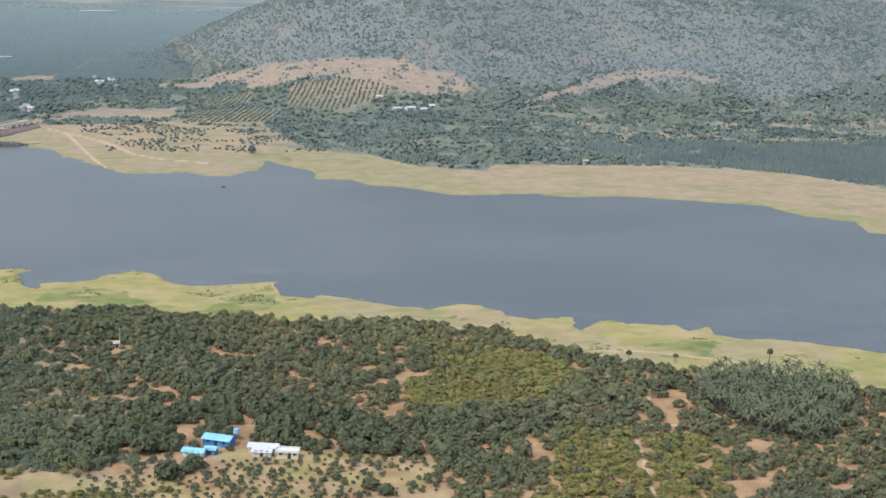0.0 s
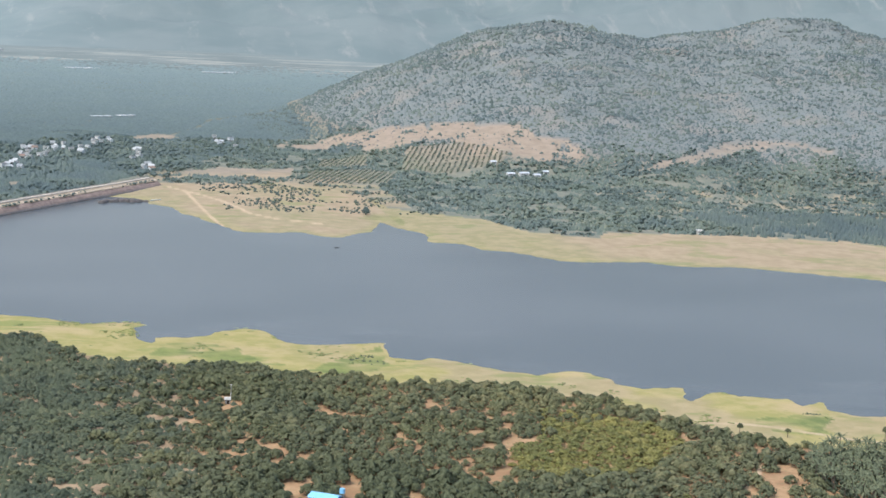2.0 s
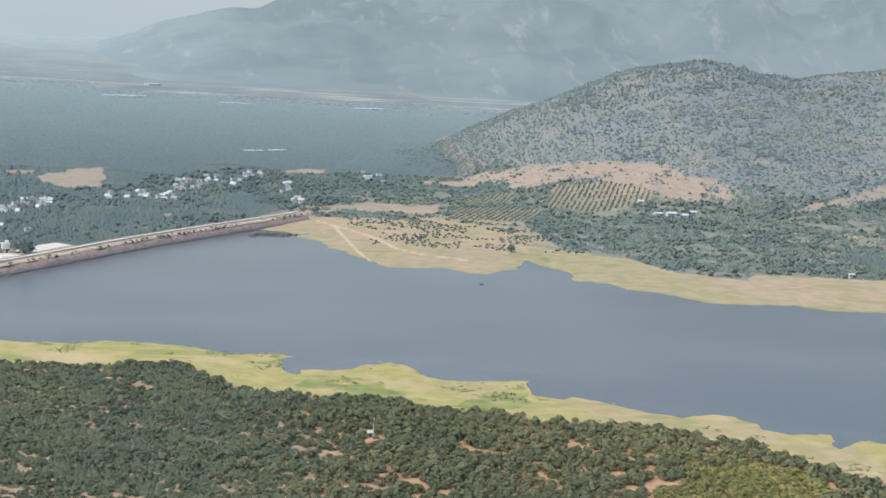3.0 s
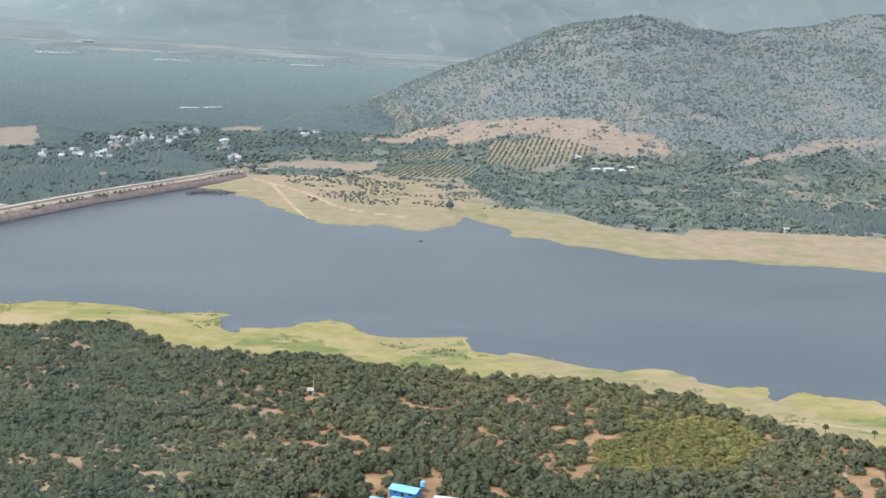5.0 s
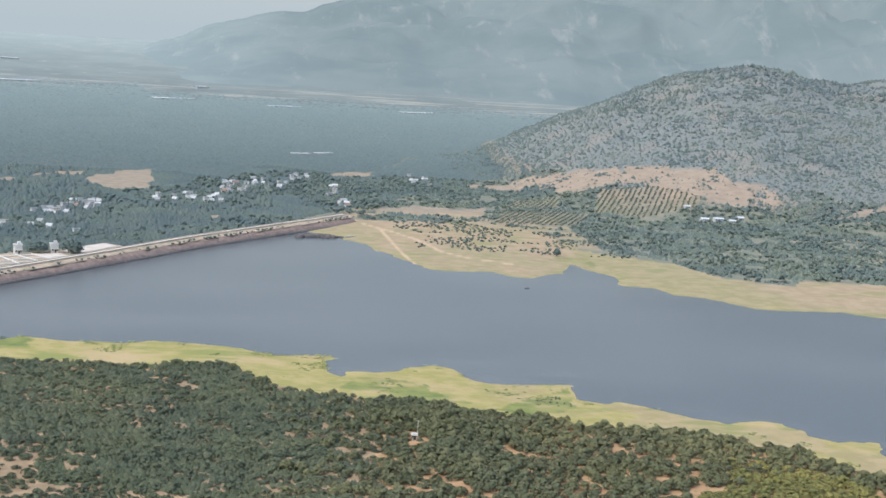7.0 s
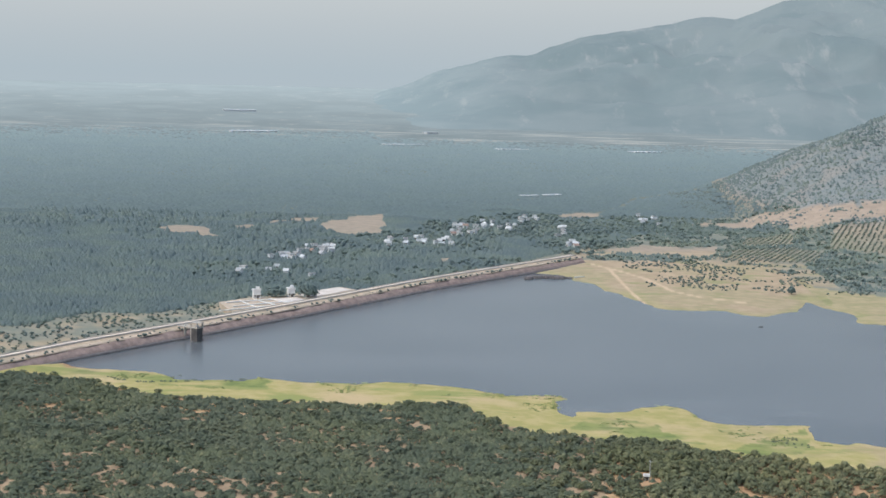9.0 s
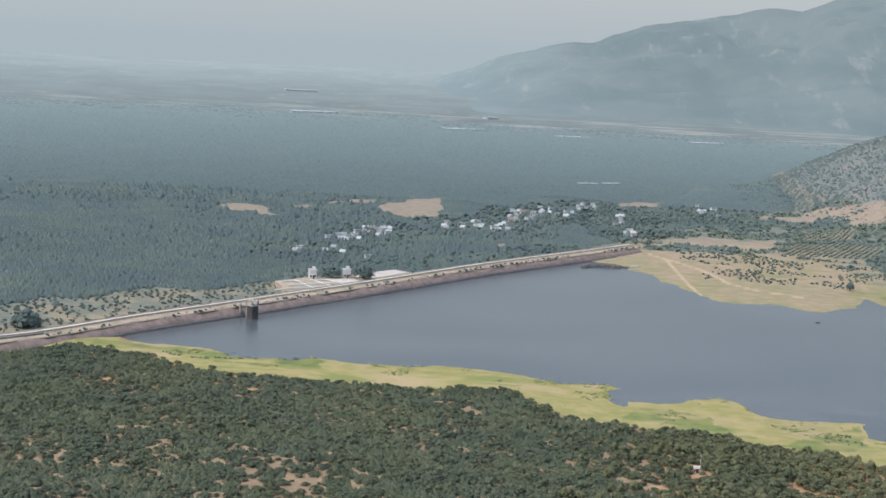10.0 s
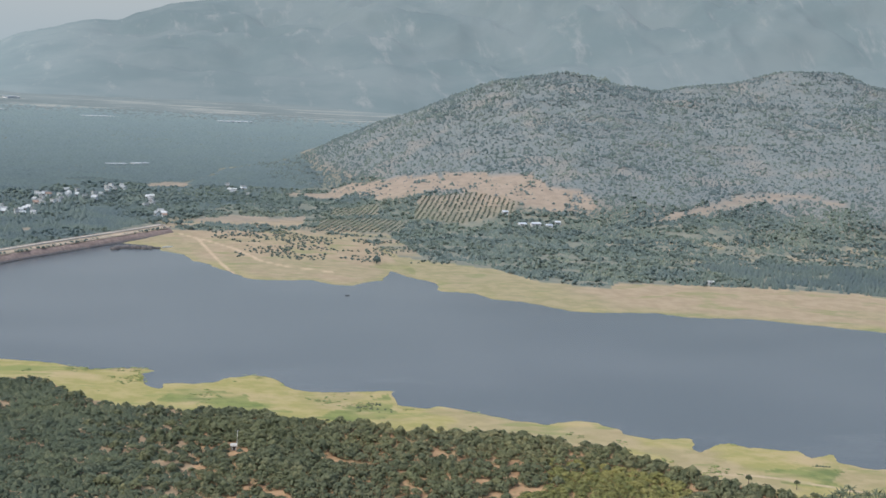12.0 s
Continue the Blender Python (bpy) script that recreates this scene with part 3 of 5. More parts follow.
RIDGE = [(-7.5, -1.0), (-6, -0.9), (-5.2, -0.73), (-3.7, -0.27), (-2.4, 0.28), (-0.5, 0.74), (0.8, 0.91), (2.6, 1.57), (5.3, 2.03), (7.1, 2.42), (8.3, 2.32), (9.3, 2.74),
         (10.0, 3.03), (13.9, 3.36), (15.3, 3.98), (19, 5.0), (24, 5.6), (30, 5.4), (36, 5.2), (44, 4.5), (55, 2.5), (64, -0.8)]
maz, mt = np.radians(np.linspace(-7.5, 64, 430)), np.linspace(0, 1, 90)
A, S = np.meshgrid(maz, mt)
top = np.interp(np.degrees(A), [a for a, _ in RIDGE], [b for _, b in RIDGE])
x, y = (np.sin(A) * 4000).ravel(), (np.cos(A) * 4000).ravel()
foot_r = 3330 + 60 * fbm(np.degrees(A) * 40, np.zeros_like(A), 90, 3, 41) + 1150 * (1 - soft_step(np.degrees(A), -7.5, -5.0))
R = foot_r + (4640 - foot_r) * S
crest_z = 150 + 4640 * np.tan(np.radians(top + 0.07 * fbm(np.degrees(A) * 40, S * 0, 30, 4, 43)))
x, y = R * np.sin(A), R * np.cos(A)
gully = 1 - np.abs(fbm(x + 0.5 * y, y, 420, 5, 44)) * 1.3
low_z = (foot_r - 2200) * 0.03 + np.clip(foot_r - 3300, 0, None) * 0.0135 - 4
z = low_z + (crest_z - low_z) * S ** 1.1 * (1 + ((gully - 0.72) * 0.75 + 0.10 * fbm(x, y, 110, 4, 46)) * np.sin(np.pi * np.clip(S, 0, 1)))
i, j = np.meshgrid(np.arange(429), np.arange(89))
k0 = (j * 430 + i).ravel()
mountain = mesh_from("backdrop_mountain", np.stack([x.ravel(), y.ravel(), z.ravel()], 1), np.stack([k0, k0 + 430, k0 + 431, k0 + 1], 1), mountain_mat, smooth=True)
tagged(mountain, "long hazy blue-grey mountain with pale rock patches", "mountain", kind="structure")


# ---------------------------------------------------------------- trees
def icosa():
    bm = bmesh.new()
    bmesh.ops.create_icosphere(bm, subdivisions=1, radius=1)
    v = np.array([p.co[:] for p in bm.verts])
    f = np.array([[q.index for q in face.verts] for face in bm.faces])
    bm.free()
    return v, f


def octa():
    v = np.array([(1, 0, 0), (0, 1, 0), (-1, 0, 0), (0, -1, 0), (0, 0, 1), (0, 0, -1)], float)
    f = np.array([(0, 1, 4), (1, 2, 4), (2, 3, 4), (3, 0, 4), (1, 0, 5), (2, 1, 5), (3, 2, 5), (0, 3, 5)])
    return v, f


ICO, OCT = icosa(), octa()


def clump(rng, base, lumps, spread, lump_size, flat=0.8, jitter=0.25):
    """A crown of unit radius, resting on z = 0: lumps of leaves on a dome, ragged."""
    vs, fs, count = [], [], 0
    for q in range(lumps):
        ang, high = rng.uniform(0, 6.283) + q * 2.4, rng.uniform(0.0, 1.0)
        out = spread * math.sqrt(max(0.0, 1 - high * high)) * rng.uniform(0.75, 1.05) if q else 0.0
        centre = np.array([math.cos(ang) * out, math.sin(ang) * out, (0.35 + 0.75 * high if q else 0.6) * flat])
        size = lump_size * rng.uniform(0.7, 1.25)
        v = base[0] * rng.uniform(1 - jitter, 1 + jitter, base[0].shape) * size * np.array([1, 1, flat * 0.9])
        turn = rng.uniform(0, 6.283)
        c, s = math.cos(turn), math.sin(turn)
        v = np.stack([v[:, 0] * c - v[:, 1] * s, v[:, 0] * s + v[:, 1] * c, v[:, 2]], 1) + centre
        vs.append(v)
        fs.append(base[1] + count)
        count += len(v)
    return np.concatenate(vs), np.concatenate(fs)


def leafy(rng, lumps, shards, size, flat=0.85, spread=0.55, lump_size=0.6):
    """A cheap crown: a few inner lumps under loose sprays of leaves that break its outline."""
    v, f = clump(rng, OCT, lumps, spread, lump_size, flat, 0.25)
    vs, fs, count = [v], [f], len(v)
    for _ in range(shards):
        ang, high = rng.uniform(0, 6.283), rng.uniform(-0.15, 1.0)
        out = math.sqrt(max(0.05, 1 - high * high)) * rng.uniform(0.62, 1.12)
        centre = np.array([math.cos(ang) * out, math.sin(ang) * out, (0.30 + 0.80 * high) * flat])
        way = np.array([math.cos(ang) * out, math.sin(ang) * out, max(high, 0.0) + 0.25]) + rng.normal(size=3) * 0.28
        way /= np.linalg.norm(way)
        along = np.cross(way, rng.normal(size=3))
        along /= np.linalg.norm(along)
        over, turn = np.cross(way, along), rng.uniform(0, 6.283)
        tri = centre + np.array([(along * math.cos(turn + k) + over * math.sin(turn + k)) * size * rng.uniform(0.65, 1.2) for k in (0.0, 2.1, 4.2)])
        up = np.cross(tri[1] - tri[0], tri[2] - tri[0])
        if up @ (centre - np.array([0, 0, 0.2])) < 0:
            tri = tri[::-1]
        vs.append(tri)
        fs.append(np.array([[0, 1, 2]]) + count)
        count += 3
    return np.concatenate(vs), np.concatenate(fs)


def scatter(name, shapes, places, sizes, heights, mat, label, category, lift=0.25, seed=1, smooth=False):
    """Many crowns as one object: places n x 2, on the land."""
    rng = np.random.default_rng(seed)
    places = np.asarray(places)
    zz = land(places[:, 0], places[:, 1])
    pick = rng.integers(0, len(shapes), len(places))
    allv, allf, tones, count = [], [], [], 0
    for s, (v, f) in enumerate(shapes):
        who = np.nonzero(pick == s)[0]
        if not len(who):
            continue
        turn = rng.uniform(0, 6.283, len(who))
        c, sn = np.cos(turn)[:, None], np.sin(turn)[:, None]
        w, h = sizes[who][:, None], heights[who][:, None]
        px = (v[None, :, 0] * c - v[None, :, 1] * sn) * w + places[who, 0][:, None]
        py = (v[None, :, 0] * sn + v[None, :, 1] * c) * w + places[who, 1][:, None]
        pz = (v[None, :, 2] + lift) * h + zz[who][:, None]
        allv.append(np.stack([px, py, pz], -1).reshape(-1, 3))
        allf.append((f[None] + (np.arange(len(who)) * len(v))[:, None, None]).reshape(-1, 3) + count)
        stand = 0.5 + 0.9 * fbm(places[who, 0], places[who, 1], 70, 4, 78)
        tones.append(np.repeat(np.clip(0.55 * rng.random(len(who)) + 0.45 * stand, 0, 0.999), len(v)))
        count += len(who) * len(v)
    ob = mesh_from(name, np.concatenate(allv), np.concatenate(allf), mat, smooth)
    ob.data.attributes.new("tone", "FLOAT", "POINT").data.foreach_set("value", np.concatenate(tones).astype(np.float32))
    return tagged(ob, label, category, kind="stuff")


def jittered(x0, x1, y0, y1, step, seed, wob=0.42):
    rng = np.random.default_rng(seed)
    xs, ys = np.meshgrid(np.arange(x0, x1, step), np.arange(y0, y1, step))
    xs = xs + (np.arange(xs.shape[0]) % 2)[:, None] * step / 2
    return (np.stack([xs, ys], -1) + rng.uniform(-wob, wob, (*xs.shape, 2)) * step).reshape(-1, 2)


def edge_y(x, line):
    return np.interp(x, [a for a, _ in line], [b for _, b in line])


rng = np.random.default_rng(5)
NEAR_SHAPES = [leafy(rng, 4, 96, 0.215, 0.85, 0.45, 0.50) for _ in range(14)]
MID_SHAPES = [leafy(rng, 2, 9, 0.45, 0.9, 0.45, 0.72) for _ in range(12)]
BUSH_SHAPES = [leafy(rng, 1, 12, 0.50, 0.8, 0.0, 0.82) for _ in range(12)]
SCRUB_SHAPES = [leafy(rng, 3, 54, 0.265, 0.75, 0.45, 0.50) for _ in range(14)]


def tuft(rng):
    """A far tree crown: a ragged five-sided point, open below."""
    a = np.arange(5) * 1.2566 + rng.uniform(0, 1.2, 5)
    v = np.stack([np.cos(a), np.sin(a), np.zeros(5)], 1) * rng.uniform(0.75, 1.25, (5, 1))
    v = np.concatenate([v, [[rng.uniform(-0.25, 0.25), rng.uniform(-0.25, 0.25), rng.uniform(0.8, 1.2)]]])
    return v, np.array([(q, (q + 1) % 5, 5) for q in range(5)])


TUFT_SHAPES = [tuft(rng) for _ in range(14)]
SPIRE_SHAPES = [clump(rng, OCT, 1, 0, 1.0, 1.0, 0.3) for _ in range(10)]
LOW_SHAPES = [clump(rng, OCT, 1, 0, 1.1, 0.8, 0.2) for _ in range(8)]

YELLOW_A = [(137, 474), (159, 498), (175, 535), (210, 528), (214, 492), (190, 455), (161, 449), (145, 459)]
YELLOW_B = [(140, 340), (154, 370), (173, 406), (190, 431), (195, 424), (226, 409), (223, 385), (200, 350)]
PALM_BLOCK = [(254, 474), (273, 477), (292, 469), (302, 461), (306, 448), (276, 411), (266, 400), (255, 397), (248, 406), (243, 421), (241, 445)]
VILLAGE_OPEN = [(-150, 950, 26), (-112, 985, 22)]
FARM_YARD = [(60, 420), (62, 429), (69, 439), (79, 440.5), (84, 436), (91, 428), (97, 423), (100, 416)]

hr = np.random.default_rng(21)
CLUSTERS = [(-172, 1190, 13, 18, 10), (-156, 1247, 13, 34, 16), (-166, 1116, 30, 34, 6), (-98, 1324, 10, 28, 5), (-78, 1346, 8, 34, 6), (-50, 1330, 12, 36, 7), (-38, 1448, 12, 52, 15), (-20, 1495, 9, 44, 6),
            (3, 1487, 9, 30, 6), (25, 1571, 11, 26, 6), (56, 1456, 6, 46, 6), (60, 1350, 5, 24, 4), (153, 1594, 17, 60, 6)]
homes = []
for cx, cy, wx, wy, count in CLUSTERS:
    for _ in range(count):
        for _try in range(20):
            px, py = cx + hr.uniform(-wx, wx), cy + hr.uniform(-wy, wy)
            if all(math.hypot(px - a, py - b) > 6.5 for a, b in homes):
                break
        homes.append((px, py))
COTTAGES = [(389, 1327, 7), (402, 1328, 9), (412, 1319, 6), (383, 1368, 5), (424, 1332, 5), (148, 1602, 6), (160, 1618, 6)]


def by_house(x, y):
    k = np.zeros(len(x), bool)
    for hx, hy in homes + [(a, b) for a, b, _ in COTTAGES]:
        k |= (np.abs(x - hx) < 3.0) & (y > hy - 3.0) & (y < hy + 2.6)
    return k


# -- near side: mango orchard, yellowing orchard, woodland
pts = jittered(-330, 420, 300, 730, 3.5, 7, 0.38)
x, y = pts.T
keep = (np.hypot(x, y) > 384) & (np.abs(np.degrees(np.arctan2(x, y)) - 6.5) < 32)
keep &= y + 3 * fbm(x, y, 16, 3, 8) < edge_y(x, WOOD_EDGE) - 1.5
keep &= (lake_distance(x, y) > 8) & ~((x > -80) & (x < 128) & (y < 392))
keep &= line_distance(x, y, DAM_LINE) > 14
keep &= ~((np.abs(x - 56) < 2.4) & (y > 542) & (y < 556))
keep &= ~inside(x + 3 * fbm(x, y, 12, 2, 3), y + 3 * fbm(x, y, 12, 2, 4), CLEARING) & ~inside(x, y, FARM_YARD) & ~inside(x, y, PALM_BLOCK)
for line, half in TRACKS:
    keep &= line_distance(x, y, line) > half + 1.0
for line in TREE_GAPS:
    keep &= line_distance(x, y, line) + 1.2 * fbm(x, y, 6, 2, 53) > 2.2
for cx, cy in SOIL_GAPS:
    wide = 2.1 + 1.9 * abs(math.sin(cx * 7.3 + cy))
    keep &= np.hypot((x - cx) / wide, (y - cy) / (2.8 + 1.3 * math.sin(cx))) + 0.5 * fbm(x, y, 5, 2, 54) > 1
gaps = 0.22 * fbm(x, y, 40, 3, 51) + 0.45 * fbm(x, y, 7.5, 2, 52) + 0.40 * np.random.default_rng(9).random(len(x))
yellow = inside(x + 4 * fbm(x, y, 18, 2, 6), y + 4 * fbm(x, y, 18, 2, 7), YELLOW_A) | inside(x + 4 * fbm(x, y, 18, 2, 6), y + 4 * fbm(x, y, 18, 2, 7), YELLOW_B)
yellow &= (np.random.default_rng(19).random(len(x)) < np.where(y > 455, 1.05 - soft_step(y - 0.1 * x, 476, 540), 0.85))
patchy = soft_step(x, 0, 40) * (1 - soft_step(y, 530, 575)) + 0.5 * (1 - soft_step(x, 0, 40)) * (1 - soft_step(y, 540, 640))
sparse = np.quantile(gaps[keep], 0.97), np.quantile(gaps[keep], 0.79)
keep &= yellow | (gaps < sparse[0] + (sparse[1] - sparse[0]) * patchy)
pts, yellow, gaps = pts[keep], yellow[keep], gaps[keep]
rng = np.random.default_rng(8)
sizes = (1.45 + 1.5 * rng.random(len(pts)) ** 1.4) * (1 + 0.25 * (fbm(pts[:, 0], pts[:, 1], 40, 2, 9) > 0.25))
order = np.hypot(pts[:, 0] - 85, pts[:, 1] - 428)
single = np.zeros(len(pts), bool)
single[np.argsort(order)[:190]] = True


def tree_kind(seed, leaf, crown_label):
    """A broad low tree: forked tapering trunk and a ragged crown of leaf clumps."""
    r2 = np.random.default_rng(seed)
    t = thing("tree", "rounded mango tree with dense dark green leaves", "tree", group="orchard trees")
    bm = bmesh.new()
    rod(bm, (0, 0, -0.3), (0.1, 0, 1.0), 0.22, 0.16)
    for q in range(3):
        a = q * 2.1 + r2.uniform(0, 1)
        rod(bm, (0.1, 0, 0.9), (math.cos(a) * 0.9, math.sin(a) * 0.9, 2.0), 0.12, 0.05, 5)
    part("trunk", bm, bark, t)
    v, f = leafy(r2, 9, 130, 0.26, 0.85, 0.62, 0.42)
    crown = mesh_from("crown", v * [2.2, 2.2, 2.2] + [0, 0, 0.6], f, leaf)
    crown.parent = t
    tagged(crown, crown_label)
    return t


kinds = [tree_kind(60 + q, leaf_mango, "") for q in range(5)]
lone = pts[single]
for q, (px, py) in enumerate(lone):
    s = sizes[single][q] / 2.2
    m = pose(px, py, float(land(px, py)), 0, 0, rng.uniform(0, 360)) @ Matrix.Diagonal((s, s, s * rng.uniform(0.9, 1.15), 1))
    if q < len(kinds):
        kinds[q].matrix_basis = m
    else:
        copy_thing(kinds[q % len(kinds)], m)

scrubby = rng.random(len(pts)) < 1 - soft_step(pts[:, 0] + 14 * fbm(pts[:, 0], pts[:, 1], 50, 3, 55), 0, 60)
yard_trees = ((87.5, 423.5, 0.62), (76.5, 429, 0.5), (63.5, 415, 1.25), (55, 408, 1.3), (60, 412, 1.0), (66.5, 433.5, 0.9), (101, 421, 0.7), (117, 420, 0.7), (131, 417, 0.8), (112, 383, 1.1), (109, 388, 1.2))
for q, (px, py, s) in enumerate(yard_trees):
    copy_thing(kinds[q % len(kinds)], at(px, py, q * 70.0) @ Matrix.Scale(s, 4))
low = ~single & ~yellow & scrubby
sizes[low] *= rng.uniform(0.62, 1.05, low.sum())
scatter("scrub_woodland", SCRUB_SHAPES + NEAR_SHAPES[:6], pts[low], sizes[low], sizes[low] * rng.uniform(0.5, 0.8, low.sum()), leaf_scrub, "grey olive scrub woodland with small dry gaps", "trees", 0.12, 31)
green = ~single & ~yellow & ~scrubby
pts_all = pts
pts = jittered(-330, 70, 380, 730, 1.9, 77)
x, y = pts.T
under = (np.hypot(x, y) > 384) & (np.degrees(np.arctan2(x, y)) > -25.5) & (y + 3 * fbm(x, y, 16, 3, 8) < edge_y(x, WOOD_EDGE) - 1.5) & (lake_distance(x, y) > 8) & (line_distance(x, y, DAM_LINE) > 14)
under &= (0.55 * fbm(x, y, 40, 3, 51) + 0.6 * fbm(x, y, 8, 2, 52) < 0.14) & ~inside(x, y, CLEARING) & ~inside(x, y, FARM_YARD) & (rng.random(len(x)) < 1 - soft_step(x, 10, 70))
pts = pts[under]
low_r = rng.uniform(0.9, 1.7, len(pts))
scatter("undergrowth", TUFT_SHAPES, pts, low_r, low_r * rng.uniform(0.7, 1.3, len(pts)), leaf_scrub, "low olive undergrowth between woodland trees", "undergrowth", 0.0, 33, True)
pts = pts_all
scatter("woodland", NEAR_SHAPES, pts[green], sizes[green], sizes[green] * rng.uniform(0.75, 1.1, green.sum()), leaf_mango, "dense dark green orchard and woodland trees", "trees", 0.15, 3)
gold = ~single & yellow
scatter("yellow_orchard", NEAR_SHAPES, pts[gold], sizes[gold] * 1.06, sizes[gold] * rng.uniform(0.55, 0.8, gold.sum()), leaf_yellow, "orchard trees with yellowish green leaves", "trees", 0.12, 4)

# -- small saplings on the dry clearing
pts = jittered(-20, 140, 378, 432, 3.6, 17, 0.25)
x, y = pts.T
keep = inside(x, y, CLEARING) & ~inside(x, y, FARM_YARD) & (fbm(x, y, 20, 3, 71) > -0.6) & (x > 30)
for line, half in TRACKS:
    keep &= line_distance(x, y, line) > half + 0.8
pts = pts[keep]
sap = thing("sapling", "small bushy fruit sapling on dry ground", "sapling", group="saplings on the clearing")
bm = bmesh.new()
rod(bm, (0, 0, -0.2), (0, 0, 0.8), 0.07, 0.05, 5)
part("trunk", bm, bark, sap)
v, f = leafy(np.random.default_rng(3), 4, 40, 0.34, 0.9, 0.5, 0.5)
mesh_from("crown", v * [0.95, 0.95, 1.1] + [0, 0, 0.4], f, leaf_mango).parent = sap
for q, (px, py) in enumerate(pts[::-1][:290]):
    s = rng.choice([0.55, 0.75, 0.95, 1.25, 1.65]) * rng.uniform(0.85, 1.15)
    m = pose(px, py, float(land(px, py)), 0, 0, rng.uniform(0, 360)) @ Matrix.Diagonal((s, s, s * 0.9, 1))
    if q == 0:
        sap.matrix_basis = m
    else:
        copy_thing(sap, m)


pts = jittered(-75, 130, 380, 428, 2.6, 19)
x, y = pts.T
pts = pts[inside(x, y, CLEARING) & (np.hypot(x, y) > 384) & (fbm(x, y, 11, 3, 72) > -0.08 + 0.45 * soft_step(x, 25, 50))]
sizes = rng.uniform(0.6, 1.7, len(pts))
scatter("clearing_shrubs", NEAR_SHAPES, pts, sizes, sizes * rng.uniform(0.6, 1.0, len(pts)), leaf_yellow, "fresh green shrubs on the dry clearing", "shrubs", 0.1, 32)


# -- coconut palms
def palm_kind(seed, tall):
    r2 = np.random.default_rng(seed)
    t = thing("coconut_palm", "coconut palm with drooping grey-green fronds", "palm tree", group="coconut palms")
    bm = bmesh.new()
    lean = r2.uniform(-0.4, 0.4, 2)
    rod(bm, (0, 0, -0.3), (lean[0] * 0.5, lean[1] * 0.5, tall * 0.5), 0.2, 0.15, 6)
    rod(bm, (lean[0] * 0.5, lean[1] * 0.5, tall * 0.5), (lean[0], lean[1], tall), 0.15, 0.12, 6)
    part("trunk", bm, bark, t)
    vs, fs = [], []
    for q in range(17):
        a, lift = q * 2.4 + r2.uniform(-0.2, 0.2), r2.uniform(0.25, 1.9)
        length, prev = r2.uniform(2.2, 2.9), None
        for k in range(5):
            u = k / 4
            out, up = length * (u - 0.12 * u * u), lift * 1.5 * u - 2.0 * u * u * (1.1 - 0.4 * lift)
            w = 0.26 * math.sin(math.pi * (0.12 + 0.86 * u))
            cx, cy, cz = lean[0] + math.cos(a) * out, lean[1] + math.sin(a) * out, tall + up
            row = len(vs)
            vs += [(cx - math.sin(a) * w, cy + math.cos(a) * w, cz - 0.25 * w), (cx, cy, cz + 0.1), (cx + math.sin(a) * w, cy - math.cos(a) * w, cz - 0.25 * w)]
            if prev is not None:
                fs += [(prev, prev + 1, row + 1, row), (prev + 1, prev + 2, row + 2, row + 1)]
            prev = row
    mesh_from("fronds", vs, fs, leaf_palm).parent = t
    return t


palms = [palm_kind(80 + q, 4.0 + 0.5 * q) for q in range(4)]
pts = jittered(235, 315, 395, 490, 3.5, 23, 0.10)
pts = pts[inside(pts[:, 0], pts[:, 1], PALM_BLOCK)]
for q, (px, py) in enumerate(pts[:300]):
    m = pose(px, py, float(land(px, py)), 0, 0, rng.uniform(0, 360)) @ Matrix.Scale(rng.uniform(0.9, 1.1), 4)
    if q < 4:
        palms[q].matrix_basis = m
    else:
        copy_thing(palms[q % 4], m)
pts = jittered(240, 312, 398, 486, 1.9, 29)
pts = pts[inside(pts[:, 0], pts[:, 1], PALM_BLOCK)]
low_r = rng.uniform(0.8, 1.5, len(pts))
scatter("grove_undergrowth", SPIRE_SHAPES, pts, low_r, low_r * rng.uniform(0.5, 1.0, len(pts)), leaf_scrub, "low green undergrowth beneath the coconut palms", "undergrowth", 0.05, 34)

# -- far bank woods, village trees, hillside scrub, plain
def open_ground(x, y):
    k = np.zeros(len(x), bool)
    for field in SMALL_FIELDS:
        k |= inside(x + 6 * fbm(x, y, 20, 3, 2), y + 26 * fbm(x, y, 24, 3, 9), field)
    for cx, cy, rad in VILLAGE_OPEN:
        k |= np.hypot(x - cx, y - cy) < rad
    for line, half in TRACKS:
        k |= line_distance(x, y, line) < half + 3
    return k | by_house(x, y) | inside(x, y, ORCHARD_ROWS) | inside(x, y, ORCHARD_LEFT) | inside(x, y, ORCHARD_LOW)


pts = jittered(30, 1000, 760, 1640, 3.3, 27)
pts = pts[(pts[:, 1] < 1480) | (pts[:, 0] < 400)]
x, y = pts.T
zz = land(x, y)
keep = (y > edge_y(x, FAR_EDGE) + 5 * fbm(x, y, 18, 3, 8)) & (lake_distance(x, y) > 10) & (zz < 24 + 26 * fbm(x, y, 70, 3, 34)) & ~open_ground(x, y) & (np.degrees(np.arctan2(x, y)) < 39) & (line_distance(x, y, ROCK_STREAK) + 9 * fbm(x, y, 22, 3, 19) > 8)
thin = fbm(x, y, 45, 4, 61)
keep &= (0.6 * thin + 0.8 * fbm(x, y, 13, 2, 62) < 0.30) & ~((x < 250) & (y < 1335) & (thin + 0.6 * fbm(x, y, 12, 2, 23) > 0.0))
keep &= ~inside(x + 20 * fbm(x, y, 24, 4, 15), y + 40 * fbm(x, y, 24, 4, 16), BARE_SLOPE)
keep &= ~((x > 460) & (y > 1120) & (y < 1230) & (thin + fbm(x, y, 11, 2, 29) > 0.1))
pts = pts[keep]
rng = np.random.default_rng(11)
sizes = rng.uniform(0.9, 2.0, len(pts))
